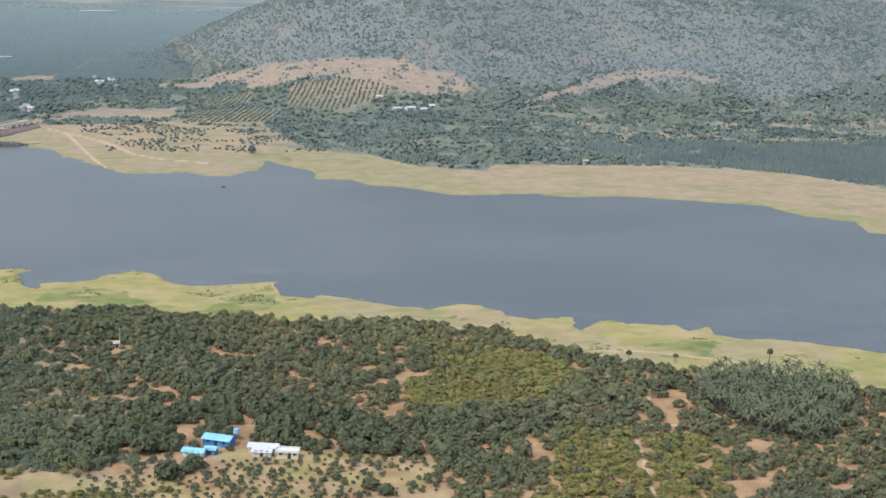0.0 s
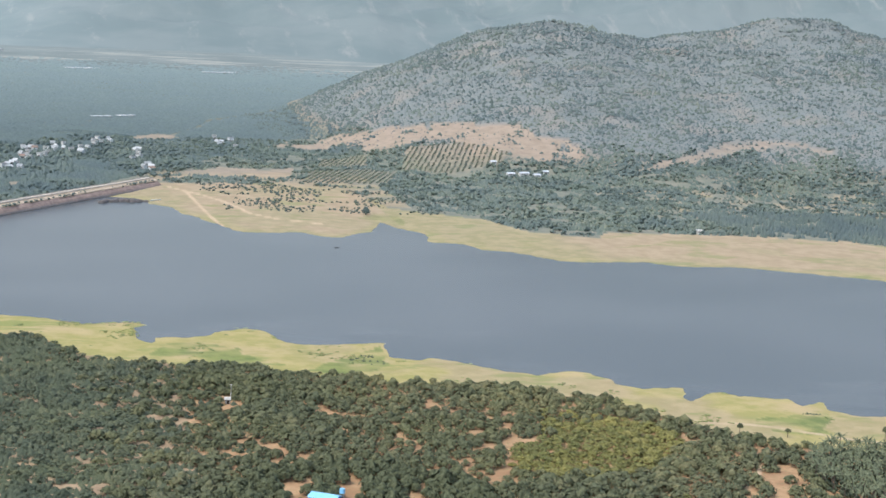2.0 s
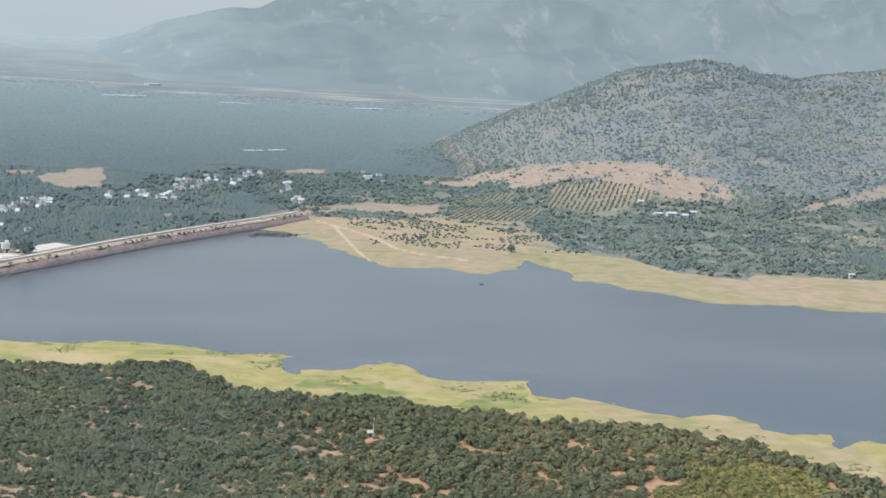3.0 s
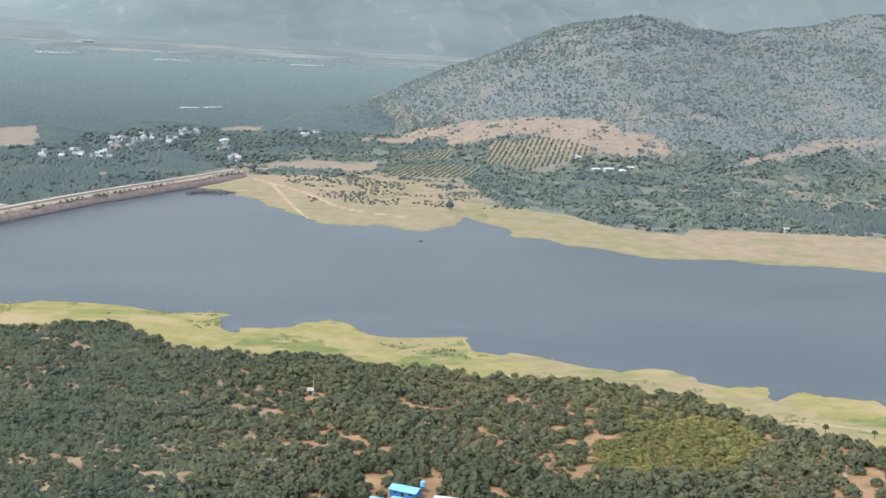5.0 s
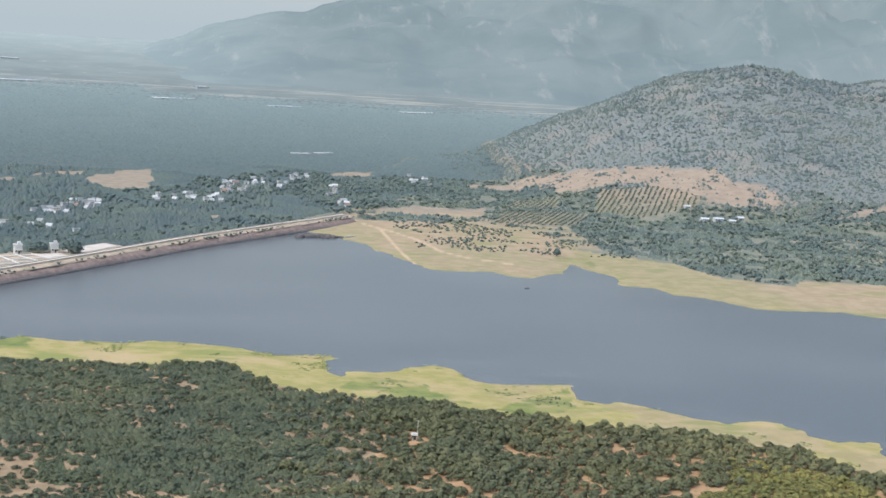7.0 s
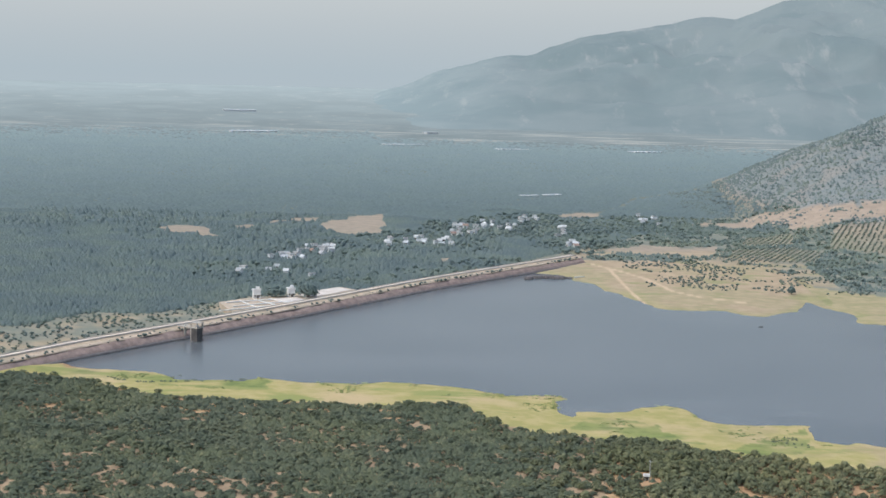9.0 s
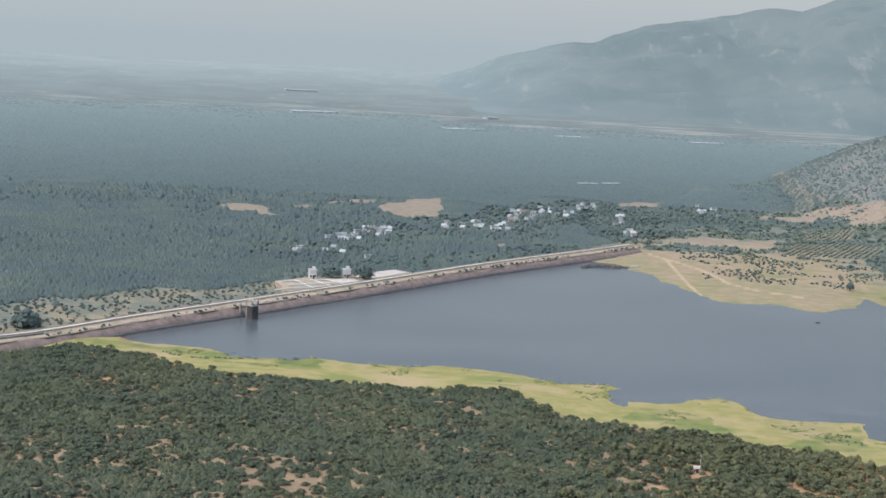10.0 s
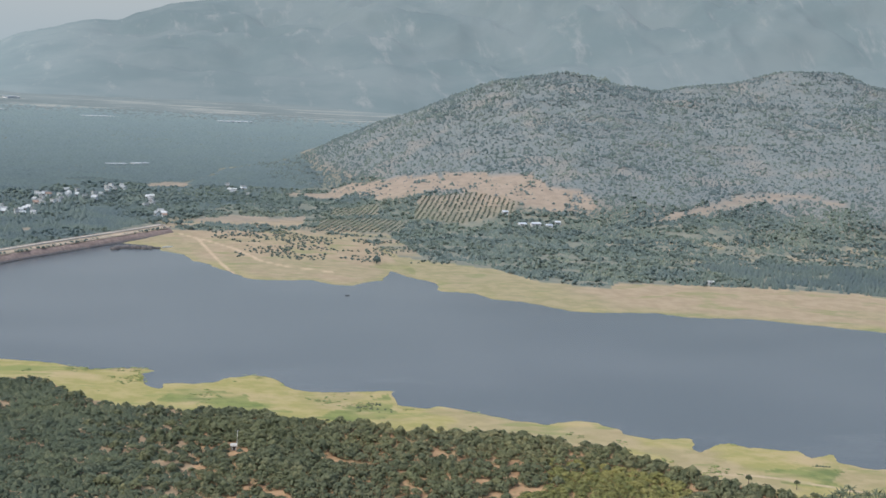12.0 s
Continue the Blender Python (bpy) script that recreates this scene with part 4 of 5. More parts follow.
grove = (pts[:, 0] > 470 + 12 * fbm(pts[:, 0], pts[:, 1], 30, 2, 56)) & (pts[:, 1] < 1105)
broad = ~grove & (rng.random(len(pts)) < 0.22 + 0.3 * fbm(pts[:, 0], pts[:, 1], 30, 2, 79))
fine = ~broad & ~grove
scatter("bank_woodland", TUFT_SHAPES, pts[fine], sizes[fine], sizes[fine] * 1.25 * rng.uniform(0.8, 1.2, fine.sum()), leaf_bank, "haze-tinted green woodland along the far bank", "trees", 0.0, 5, True)
# palm grove drawn with the plain's darker, haze-tinted leaf colour
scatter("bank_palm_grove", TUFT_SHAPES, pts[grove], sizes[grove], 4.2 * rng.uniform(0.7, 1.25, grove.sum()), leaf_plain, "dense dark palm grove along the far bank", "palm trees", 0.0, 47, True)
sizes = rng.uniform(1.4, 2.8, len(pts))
scatter("bank_broad_trees", MID_SHAPES, pts[broad], sizes[broad], sizes[broad] * rng.uniform(0.7, 1.05, broad.sum()), leaf_bank, "haze-tinted broad trees along the far bank", "trees", 0.1, 6)

# tall broad trees between the village houses and behind the dam
pts = jittered(-260, 180, 1030, 1640, 7.5, 41, 0.48)
x, y = pts.T
near_home = np.min(np.hypot(x[:, None] - [a for a, _ in homes], (y[:, None] - [b for _, b in homes]) * 0.6), axis=1)
behind = np.interp(y, [b for _, b in DAM_LINE], [a for a, _ in DAM_LINE]) - x
pts = pts[(((near_home < 34) & (near_home > 4.0)) | ((behind > 24) & (behind < 75) & (y > 1010) & (y < 1230))) & ((behind > 22) | (y > 1250)) & (fbm(x, y, 40, 3, 26) > -0.35) & ~open_ground(x, y)]
sizes = rng.uniform(1.7, 3.4, len(pts))
scatter("village_trees", MID_SHAPES, pts, sizes, sizes * rng.uniform(0.55, 1.0, len(pts)), leaf_village, "dark broad trees shading the village houses", "trees", 0.2, 42)

# orchard in rows at the foot of the hill
a, b = np.meshgrid(np.arange(-60, 61), np.arange(-60, 61))
rows_xy = np.stack([300 + a * 4.9 + b * 1.7, 1400 + b * 4.6 - a * 1.0], -1).reshape(-1, 2) + rng.uniform(-0.5, 0.5, (a.size, 2))
rows_xy = rows_xy[(inside(*rows_xy.T, ORCHARD_ROWS) | inside(*rows_xy.T, ORCHARD_LEFT) | inside(*rows_xy.T, ORCHARD_LOW)) & (rng.random(a.size) < 0.93)]
scatter("row_orchard", BUSH_SHAPES, rows_xy, rng.uniform(1.1, 1.6, len(rows_xy)), rng.uniform(1.0, 1.5, len(rows_xy)), leaf_orchard, "young orchard trees planted in straight rows", "trees", 0.2, 6)

# hillside
pts = jittered(150, 1400, 1180, 2050, 4.0, 33, 0.48)
x, y = pts.T
zz = land(x, y)
thin = fbm(x, y, 60, 4, 63)
keep = (zz > np.where((y > 1480) & (x < 330), 2.5, 12)) & (np.degrees(np.arctan2(x, y)) < 39) & (thin < 0.62) & ~open_ground(x, y)
bare_here = inside(x + 20 * fbm(x, y, 24, 4, 15), y + 40 * fbm(x, y, 24, 4, 16), BARE_SLOPE)
streak = line_distance(x, y, ROCK_STREAK) + 9 * fbm(x, y, 22, 3, 19)
keep &= (streak > 10) | (np.random.default_rng(3).random(len(x)) < 0.3)
keep &= ~bare_here | (np.random.default_rng(2).random(len(x)) < 0.12 + 0.6 * soft_step(fbm(x, y, 22, 3, 57), 0.05, 0.4))
pts = pts[keep]
sizes = 0.8 + 2.3 * rng.random(len(pts)) ** 2.6
sizes *= (1 + 0.25 * fbm(pts[:, 0], pts[:, 1], 90, 2, 64))
scatter("hill_scrub", TUFT_SHAPES, pts, sizes, sizes * rng.uniform(0.7, 1.2, len(pts)), leaf_hill, "dry haze-tinted scrub scattered over the hillside", "scrub", 0.0, 7, True)

# plain behind the dam, and the same woods going on into the distance
def plain_trees(name, step, r0, r1, mat, label, seed, shapes, low, high):
    pts = jittered(-1500, 620, 640, 3400, step, seed)
    x, y = pts.T
    rad = np.hypot(x, y)
    edge = rad + 240 * fbm(x, y, 170, 4, 25)
    pts = pts[(edge > r0) & (edge < r1)]
    x, y = pts.T
    rad, aim = np.hypot(x, y), np.degrees(np.arctan2(x, y))
    dam_x = np.interp(y, [b for _, b in DAM_LINE], [a for a, _ in DAM_LINE])
    keep = (aim > -26) & (aim < 12) & (land(x, y) < 13 + np.clip(rad - 2200, 0, None) * 0.03) & ~open_ground(x, y)
    keep &= np.where(y < 1232, x < dam_x - 16, x < 20 + (y - 1232) * 0.5)
    strip = (line_distance(x, y, DAM_LINE) + 14 * fbm(x, y, 30, 3, 6) - 30 * (y < 900) < 60) & (y < 1010)
    thin = fbm(x, y, 90, 4, 65)
    keep &= ~strip & (line_distance(x, y, PLAIN_ROAD) + 3 * fbm(x, y, 30, 2, 59) > 3.5) & (thin < 0.9) & (np.random.default_rng(seed).random(len(x)) > soft_step(rad, 2600, np.where(aim > -5, 3050, 3250)))
    pts = pts[keep]
    sizes = rng.uniform(0.6, 0.95, len(pts)) * step * (1 + 0.25 * fbm(pts[:, 0], pts[:, 1], 80, 2, 66))
    taper = 1 - 0.5 * soft_step(np.hypot(*pts.T), 1000, 1500) * (high > 0.6)
    scatter(name, shapes, pts, sizes, sizes * taper * rng.uniform(low, high, len(pts)), mat, label, "trees", 0.0, seed, True)


plain_trees("plain_woodland", 2.5, 400, 1560, leaf_plain, "haze-tinted palm groves and woods on the plain", 37, TUFT_SHAPES, 0.9, 1.7)
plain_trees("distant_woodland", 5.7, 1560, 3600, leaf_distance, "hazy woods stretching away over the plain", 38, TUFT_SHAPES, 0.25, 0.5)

# broad dark trees in loose clumps among the palm groves
pts = jittered(-700, 20, 760, 1560, 9.0, 45, 0.48)
x, y = pts.T
dam_x = np.interp(y, [b for _, b in DAM_LINE], [a for a, _ in DAM_LINE])
pts = pts[(np.degrees(np.arctan2(x, y)) > -25) & (x < dam_x - 62) & (fbm(x, y, 110, 4, 84) + 0.5 * rng.random(len(x)) > 0.30) & ~open_ground(x, y)]
sizes = rng.uniform(1.5, 3.0, len(pts))
scatter("grove_trees", TUFT_SHAPES, pts, sizes, sizes * rng.uniform(1.2, 1.9, len(pts)), leaf_plain, "broad dark trees standing among the palm groves", "trees", 0.25, 46, True)

# low bushes: below the dam, along the berm and dotted over the far bank
pts = jittered(-340, 900, 640, 1250, 5.0, 39)
x, y = pts.T
dam_x = np.interp(y, [b for _, b in DAM_LINE], [a for a, _ in DAM_LINE])
below = (line_distance(x, y, DAM_LINE) > 18) & (line_distance(x, y, DAM_LINE) < 98) & (x < dam_x) & (y < 1010) & (fbm(x, y, 16, 3, 67) > -0.2)
bank = (y > 1080) & (x > 95) & (x < 290) & (y < edge_y(x, FAR_EDGE) + 200) & (y < 1335) & (lake_distance(x, y) > 36) & (fbm(x, y, 20, 3, 68) > 0.04)
meadow = (x > 440) & (y > 1095) & (fbm(x, y, 18, 3, 69) > -0.1) & (np.degrees(np.arctan2(x, y)) < 38)
pts = pts[(below | bank | meadow) & ~open_ground(x, y)]
sizes = rng.uniform(0.6, 1.6, len(pts))
scatter("bank_bushes", BUSH_SHAPES, pts, sizes, sizes, leaf_bank, "low haze-tinted bushes on dry open ground", "bushes", 0.1, 9)


# shrubs standing out along the edge of the near wood, and weeds in the shallows
er = np.random.default_rng(14)
ex = er.uniform(-290, 330, 170)
pts = np.stack([ex, edge_y(ex, WOOD_EDGE) + er.uniform(-8, 4, len(ex))], 1)
pts = pts[(lake_distance(pts[:, 0], pts[:, 1]) > 9) & (np.abs(np.degrees(np.arctan2(pts[:, 0], pts[:, 1])) - 6.5) < 32) & (line_distance(pts[:, 0], pts[:, 1], DAM_LINE) > 18)]
sizes = er.uniform(0.9, 2.6, len(pts))
scatter("edge_shrubs", NEAR_SHAPES, pts, sizes, sizes * er.uniform(0.8, 1.4, len(pts)) * (0.5 + 0.5 * soft_step(pts[:, 0], -60, 40)), leaf_mango, "dark shrubs along the edge of the grassy bank", "shrubs", 0.1, 15)
pts = jittered(-200, 370, 440, 745, 2.4, 43)
x, y = pts.T
sd = lake_distance(x, y)
keep = (sd > -5) & (sd < 40) & (y > edge_y(x, WOOD_EDGE) + 2) & (y < edge_y(x, MID_LAKE)) & (fbm(x, y, 26, 3, 73) + 0.4 * fbm(x, y, 6, 2, 74) > 0.47)
pts = pts[keep]
sizes = er.uniform(0.5, 1.3, len(pts))
scatter("marsh_weeds", LOW_SHAPES, pts, sizes, sizes * 0.1, leaf_marsh, "bright green marsh weeds along the shore", "weeds", 0.5, 16, True)


pts = jittered(-260, 300, 495, 735, 1.3, 44)
x, y = pts.T
wet = np.zeros(len(x), bool)
for patch in MARSH[:3] + MARSH[4:]:
    wet |= inside(x + 8 * fbm(x, y, 24, 3, 75), y + 9 * fbm(x, y, 15, 3, 76), patch)
pts = pts[wet & (np.abs(fbm(x * 0.45, y * 1.5, 16, 3, 81)) < 0.035) & (fbm(x, y, 30, 2, 82) > -0.15)]
sizes = er.uniform(0.5, 1.0, len(pts))
scatter("reeds", TUFT_SHAPES, pts, sizes, sizes * er.uniform(0.6, 1.2, len(pts)), leaf_scrub, "thin dark lines of reeds in the marshy bank", "reeds", 0.0, 18, True)


# ---------------------------------------------------------------- dam
def resample(line, step):
    out = []
    for (ax, ay), (bx, by) in zip(line, line[1:]):
        n = max(1, int(math.hypot(bx - ax, by - ay) / step))
        out += [(ax + (bx - ax) * k / n, ay + (by - ay) * k / n) for k in range(n)]
    out = np.array(out + [line[-1]])
    for _ in range(12):
        out[1:-1] = out[1:-1] * 0.5 + (out[:-2] + out[2:]) * 0.25
    return out


dam_pts = resample(DAM_LINE, 6.0)
tang = np.gradient(dam_pts, axis=0)
tang /= np.linalg.norm(tang, axis=1)[:, None]
side = np.stack([tang[:, 1], -tang[:, 0]], 1)          # towards the lake
CREST = 6.5


def sweep(name, profile, mat, parent, label="", closed=True, wob=0.0, span=(0, None)):
    """A bar of the given cross-section (distance to the lake side, height) along the dam."""
    base, sd_ = dam_pts[span[0]:span[1]], side[span[0]:span[1]]
    k = len(profile)
    vs = []
    for q, ((px, py), (sx, sy)) in enumerate(zip(base, sd_)):
        for d, h in profile:
            e = wob * (noise.noise((px * 0.15, py * 0.15, d)))
            vs.append((px + sx * (d + e), py + sy * (d + e), h + 0.3 * e))
    fs = []
    for q in range(len(base) - 1):
        for a in range(k if closed else k - 1):
            b = (a + 1) % k
            fs.append((q * k + a, q * k + b, (q + 1) * k + b, (q + 1) * k + a))
    ob = mesh_from(name, vs, fs, mat)
    ob.parent = parent
    return tagged(ob, label)


dam = thing("dam", "long earthen dam with stone pitching and a gravel crest road", "dam")
sweep("embankment", [(-19, -0.5), (-3.6, CREST), (3.6, CREST), (4.0, CREST - 0.6), (9, -1.5)], berm_soil, dam, "dry earth bank")
sweep("berm", [(3.4, CREST - 0.25), (7.0, CREST - 1.7), (7.4, CREST - 2.2), (4.0, CREST - 1.2)], berm_soil, dam, "sandy berm strip", wob=0.5)
sweep("pitching", [(6.8, CREST - 1.75), (13.2, -1.2), (12.7, -2.0), (6.0, CREST - 2.6)], pitching_stone, dam, "mauve brown stone pitching", wob=0.8)
sweep("waterline", [(10.9, 1.35), (12.6, -0.15), (12.2, -0.6), (10.5, 0.9)], dark_stone, dam, "dark wet stones along the water", wob=0.8)
sweep("crest_road", [(-2.3, CREST), (-2.3, CREST + 0.08), (2.3, CREST + 0.08), (2.3, CREST)], crest_gravel, dam, "pale gravel road")
sweep("parapet", [(2.7, CREST - 0.2), (2.7, CREST + 0.75), (3.1, CREST + 0.75), (3.1, CREST - 0.2)], concrete, dam, "low concrete parapet")
sweep("kerb_wall", [(-3.1, CREST - 0.2), (-3.1, CREST + 0.5), (-2.75, CREST + 0.5), (-2.75, CREST - 0.2)], concrete, dam)
near_end = [q for q in range(len(dam_pts)) if -284 < dam_pts[q][0] < -254]
sweep("spillway_wall", [(3.5, CREST - 0.1), (4.5, CREST - 0.1), (5.2, -1.0), (3.5, -1.0)], dark_stone, dam, "dark stone spillway wall", span=(near_end[0], near_end[-1] + 1))
pts = np.concatenate([dam_pts + side * d for d in (4.4, 5.0, 5.7, 6.3)]) + np.random.default_rng(4).uniform(-2.5, 2.5, (4 * len(dam_pts), 2))
pts = pts[(fbm(pts[:, 0], pts[:, 1], 22, 3, 85) + 0.5 * np.random.default_rng(6).random(len(pts)) > 0.15)]


berm_v, berm_f = clump(np.random.default_rng(7), ICO, 1, 0, 1.0, 0.8, 0.3)
r2 = np.random.default_rng(12)
vs = np.concatenate([berm_v * r2.uniform(0.25, 1.0) + [px, py, CREST - 1.45] for px, py in pts])
fs = np.concatenate([berm_f + q * len(berm_v) for q in range(len(pts))])
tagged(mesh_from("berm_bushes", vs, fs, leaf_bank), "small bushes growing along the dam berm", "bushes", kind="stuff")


# ---------------------------------------------------------------- intake tower
ti = int(np.argmin(np.hypot(dam_pts[:, 0] + 176, dam_pts[:, 1] - 836)))
t_dir = math.degrees(math.atan2(side[ti][1], side[ti][0]))
tower = thing("intake_tower", "concrete sluice tower standing in the water with a footbridge", "tower", pose(-169.5, 821, 0, 0, 0, t_dir))
bm = bmesh.new()
box(bm, 0, 0, 2.6, 4.4, 4.8, 9.4, bevel=0.15)
for q in (-1, 1):
    box(bm, 0, q * 2.3, 2.6, 1.0, 0.5, 9.3)
    box(bm, q * 2.1, 0, 2.6, 0.5, 1.0, 9.3)
part("shaft", bm, tower_stone, tower, "dark concrete shaft, shade put into its colour")
# added block: its pale colour stands in for the tower's sunlit side
bm = bmesh.new()
box(bm, -3.0, 0.2, 3.0, 1.5, 3.0, 8.4, bevel=0.1)
part("lit_side_block", bm, concrete, tower, "pale added block standing for the sunlit side")
bm = bmesh.new()
box(bm, 0, 0, 7.45, 5.4, 5.8, 0.4, bevel=0.08)
part("platform", bm, concrete, tower)
for qx in (-2.2, 2.2):
    for qy in (-2.4, 2.4):
        bm = bmesh.new()
        box(bm, qx, qy, 9.0, 0.45, 0.45, 2.8)
        part("column", bm, concrete, tower)
bm = bmesh.new()
box(bm, 0, 0, 10.35, 4.9, 5.2, 0.3, bevel=0.06)
part("roof_slab", bm, concrete, tower, "pale roof slab")
bm = bmesh.new()
box(bm, 0, 0, 8.2, 1.2, 1.2, 1.2, bevel=0.1)
rod(bm, (0, 0, 8.7), (0, 0, 9.9), 0.12)
part("gate_hoist", bm, steel, tower, "steel gate hoist")
bm = bmesh.new()
box(bm, -8.6, 0, 7.1, 11.2, 2.0, 0.35)
box(bm, -9.0, 0, 4.6, 0.7, 1.4, 5.0)
bridge = part("footbridge", bm, concrete, tower, "pale concrete footbridge")
for q in (-0.9, 0.9):
    bm = bmesh.new()
    rod(bm, (-14, q, 8.25), (-3.2, q, 8.25), 0.06, None, 5)
    for k in range(7):
        rod(bm, (-14 + k * 1.8, q, 7.2), (-14 + k * 1.8, q, 8.25), 0.05, None, 5)
    part("railing", bm, steel, bridge)


# ---------------------------------------------------------------- buildings
def gable_house(name, label, m, lx, ly, wall_h, roof_h, wall_mat, roof_mat, group="", category="house", openings=True):
    """Walls with thickness at the openings, an overhanging pitched roof, door and windows."""
    t = thing(name, label, category, m, group)
    bm = bmesh.new()
    box(bm, 0, 0, wall_h / 2 - 0.4, lx, ly, wall_h + 0.8)
    g = [bm.verts.new(v) for v in ((-lx / 2, -ly / 2, wall_h), (-lx / 2, ly / 2, wall_h), (-lx / 2, 0, wall_h + roof_h * 0.96), (lx / 2, -ly / 2, wall_h), (lx / 2, ly / 2, wall_h), (lx / 2, 0, wall_h + roof_h * 0.96))]
    bm.faces.new((g[0], g[2], g[1]))
    bm.faces.new((g[3], g[4], g[5]))
    part("wall", bm, wall_mat, t)
    bm = bmesh.new()
    o, th = 0.5, 0.16
    eave = wall_h - roof_h * o / (ly / 2)
    prof = [(-ly / 2 - o, eave), (0, wall_h + roof_h), (ly / 2 + o, eave), (ly / 2 + o, eave + th), (0, wall_h + roof_h + th), (-ly / 2 - o, eave + th)]
    a = [bm.verts.new((-lx / 2 - o, py, pz)) for py, pz in prof]
    b = [bm.verts.new((lx / 2 + o, py, pz)) for py, pz in prof]
    for q in range(6):
        bm.faces.new((a[q], a[(q + 1) % 6], b[(q + 1) % 6], b[q]))
    for e in (a, b):
        bm.faces.new((e[0], e[1], e[4], e[5]))
        bm.faces.new((e[1], e[2], e[3], e[4]))
    bmesh.ops.recalc_face_normals(bm, faces=bm.faces)
    part("roof", bm, roof_mat, t)
    if openings:
        bm = bmesh.new()
        box(bm, 0, -ly / 2 - 0.02, 1.0, 1.0, 0.12, 2.0)
        part("door", bm, dark_opening, t)
        for q in (-0.3, 0.3):
            bm = bmesh.new()
            box(bm, q * lx, -ly / 2 - 0.02, 1.5, 0.9, 0.12, 0.9)
            part("window", bm, dark_opening, t)
    return t


def flat_house(name, label, m, lx, ly, wall_h, wall_mat, roof_mat, group="", category="house"):
    t = thing(name, label, category, m, group)
    bm = bmesh.new()
    box(bm, 0, 0, wall_h / 2 - 0.4, lx, ly, wall_h + 0.8)
    part("wall", bm, wall_mat, t)
    bm = bmesh.new()
    box(bm, 0, 0, wall_h + 0.1, lx + 0.7, ly + 0.7, 0.2)
    for q in (-1, 1):
        box(bm, 0, q * (ly / 2 + 0.2), wall_h + 0.45, lx + 0.6, 0.2, 0.5)
        box(bm, q * (lx / 2 + 0.2), 0, wall_h + 0.45, 0.2, ly + 0.2, 0.5)
    part("roof", bm, roof_mat, t)
    bm = bmesh.new()
    box(bm, 0.1 * lx, -ly / 2 - 0.02, 1.0, 1.0, 0.12, 2.0)
    part("door", bm, dark_opening, t)
    for q in (-0.28, 0.34):
        bm = bmesh.new()
        box(bm, q * lx, -ly / 2 - 0.02, 1.6, 1.0, 0.12, 0.9)
        part("window", bm, dark_opening, t)
    return t


# farmstead
gable_house("blue_shed", "tall blue metal shed with a light blue roof", at(74.5, 435.8, -34), 8.4, 5.0, 2.2, 0.8, blue_wall, blue_sheet, category="shed")
gable_house("low_shed", "low shed with light blue roof and white walls", at(65.6, 426.6, -28), 6.0, 3.4, 1.7, 0.6, whitewash, blue_sheet, category="shed")
gable_house("low_shed", "low blue shed beside the taller one", at(70.8, 427.6, -28), 3.0, 3.0, 1.7, 0.4, blue_wall, blue_sheet, category="shed")
gable_house("long_shed", "long white shed with a pale sheet roof", at(86.4, 426.2, -22), 8.6, 3.6, 1.9, 0.7, whitewash, roof_sheet, category="shed")
gable_house("long_shed", "long white shed with a pale sheet roof", at(85.2, 422.6, -22), 5.4, 2.8, 1.6, 0.5, whitewash, roof_sheet, category="shed")
flat_house("farmhouse", "flat-roofed cream farmhouse beside the sheds", at(92.2, 419.6, -18), 6.6, 3.6, 1.9, cream_wall, roof_concrete)
tank = thing("water_tank", "light blue water tank on a steel stand", "tank", at(80.2, 438.6))
bm = bmesh.new()
bmesh.ops.create_cone(bm, cap_ends=True, segments=14, radius1=0.9, radius2=0.85, depth=1.4, matrix=pose(0, 0, 2.9))
part("tank_body", bm, blue_sheet, tank)
for qx in (-0.6, 0.6):
    for qy in (-0.6, 0.6):
        bm = bmesh.new()
        rod(bm, (qx, qy, -0.3), (qx, qy, 2.25), 0.07, None, 5)
        part("leg", bm, steel, tank)

pole = thing("power_pole", "slender pale pole beside the pump house", "pole", at(57.5, 556))
bm = bmesh.new()
rod(bm, (0, 0, -0.5), (0, 0, 7.0), 0.11, 0.08, 6)
part("shaft", bm, roof_concrete, pole)
bm = bmesh.new()
box(bm, 0, 0, 6.5, 1.4, 0.14, 0.14)
part("crossarm", bm, steel, pole)

# village behind the dam
for px, py in homes:
    turn, lx, ly = hr.uniform(-70, 40), hr.uniform(3.2, 5.2), hr.uniform(2.8, 3.8)
    if hr.random() < 0.55:
        flat_house("village_house", "white flat-roofed village house among trees", at(px, py, turn), lx, ly, hr.uniform(2.8, 4.4), limewash, village_slab, "village houses")
    else:
        roof = (dull_sheet, grey_sheet, roof_tile)[min(2, int(hr.random() * 2.2))]
        gable_house("village_house", "white village house with a pitched roof", at(px, py, turn), lx, ly, hr.uniform(2.8, 3.6), 1.3, limewash, roof, "village houses")
for px, py, lx in COTTAGES:
    gable_house("farm_cottage", "small white cottage at the foot of the hill", at(px, py, 8), lx, 4.5, 2.6, 0.8, whitewash, roof_sheet, "farm cottages")
flat_house("pump_house", "tiny white pump house on the grassy bank", at(440, 1006, 0), 4.0, 3.2, 2.4, whitewash, roof_concrete, category="pump house")
flat_house("pump_house", "tiny white pump house between orchard trees", at(56, 553, 0), 1.7, 1.5, 1.6, whitewash, roof_concrete, category="pump house")


# raised terrace behind the dam: walled garden plots, a paved court and two white houses
def slab(name, label, corners, mat, top, low=-1.0):
    bm = bmesh.new()
    lo = [bm.verts.new((px, py, low)) for px, py in corners]
    hi = [bm.verts.new((px, py, top)) for px, py in corners]
    bm.faces.new(hi)
    for q in range(len(corners)):
        w = (q + 1) % len(corners)
        bm.faces.new((lo[q], lo[w], hi[w], hi[q]))
    bmesh.ops.recalc_face_normals(bm, faces=bm.faces)
    ob = part(name, bm, mat, None, label)
    return tagged(ob, category="paving")


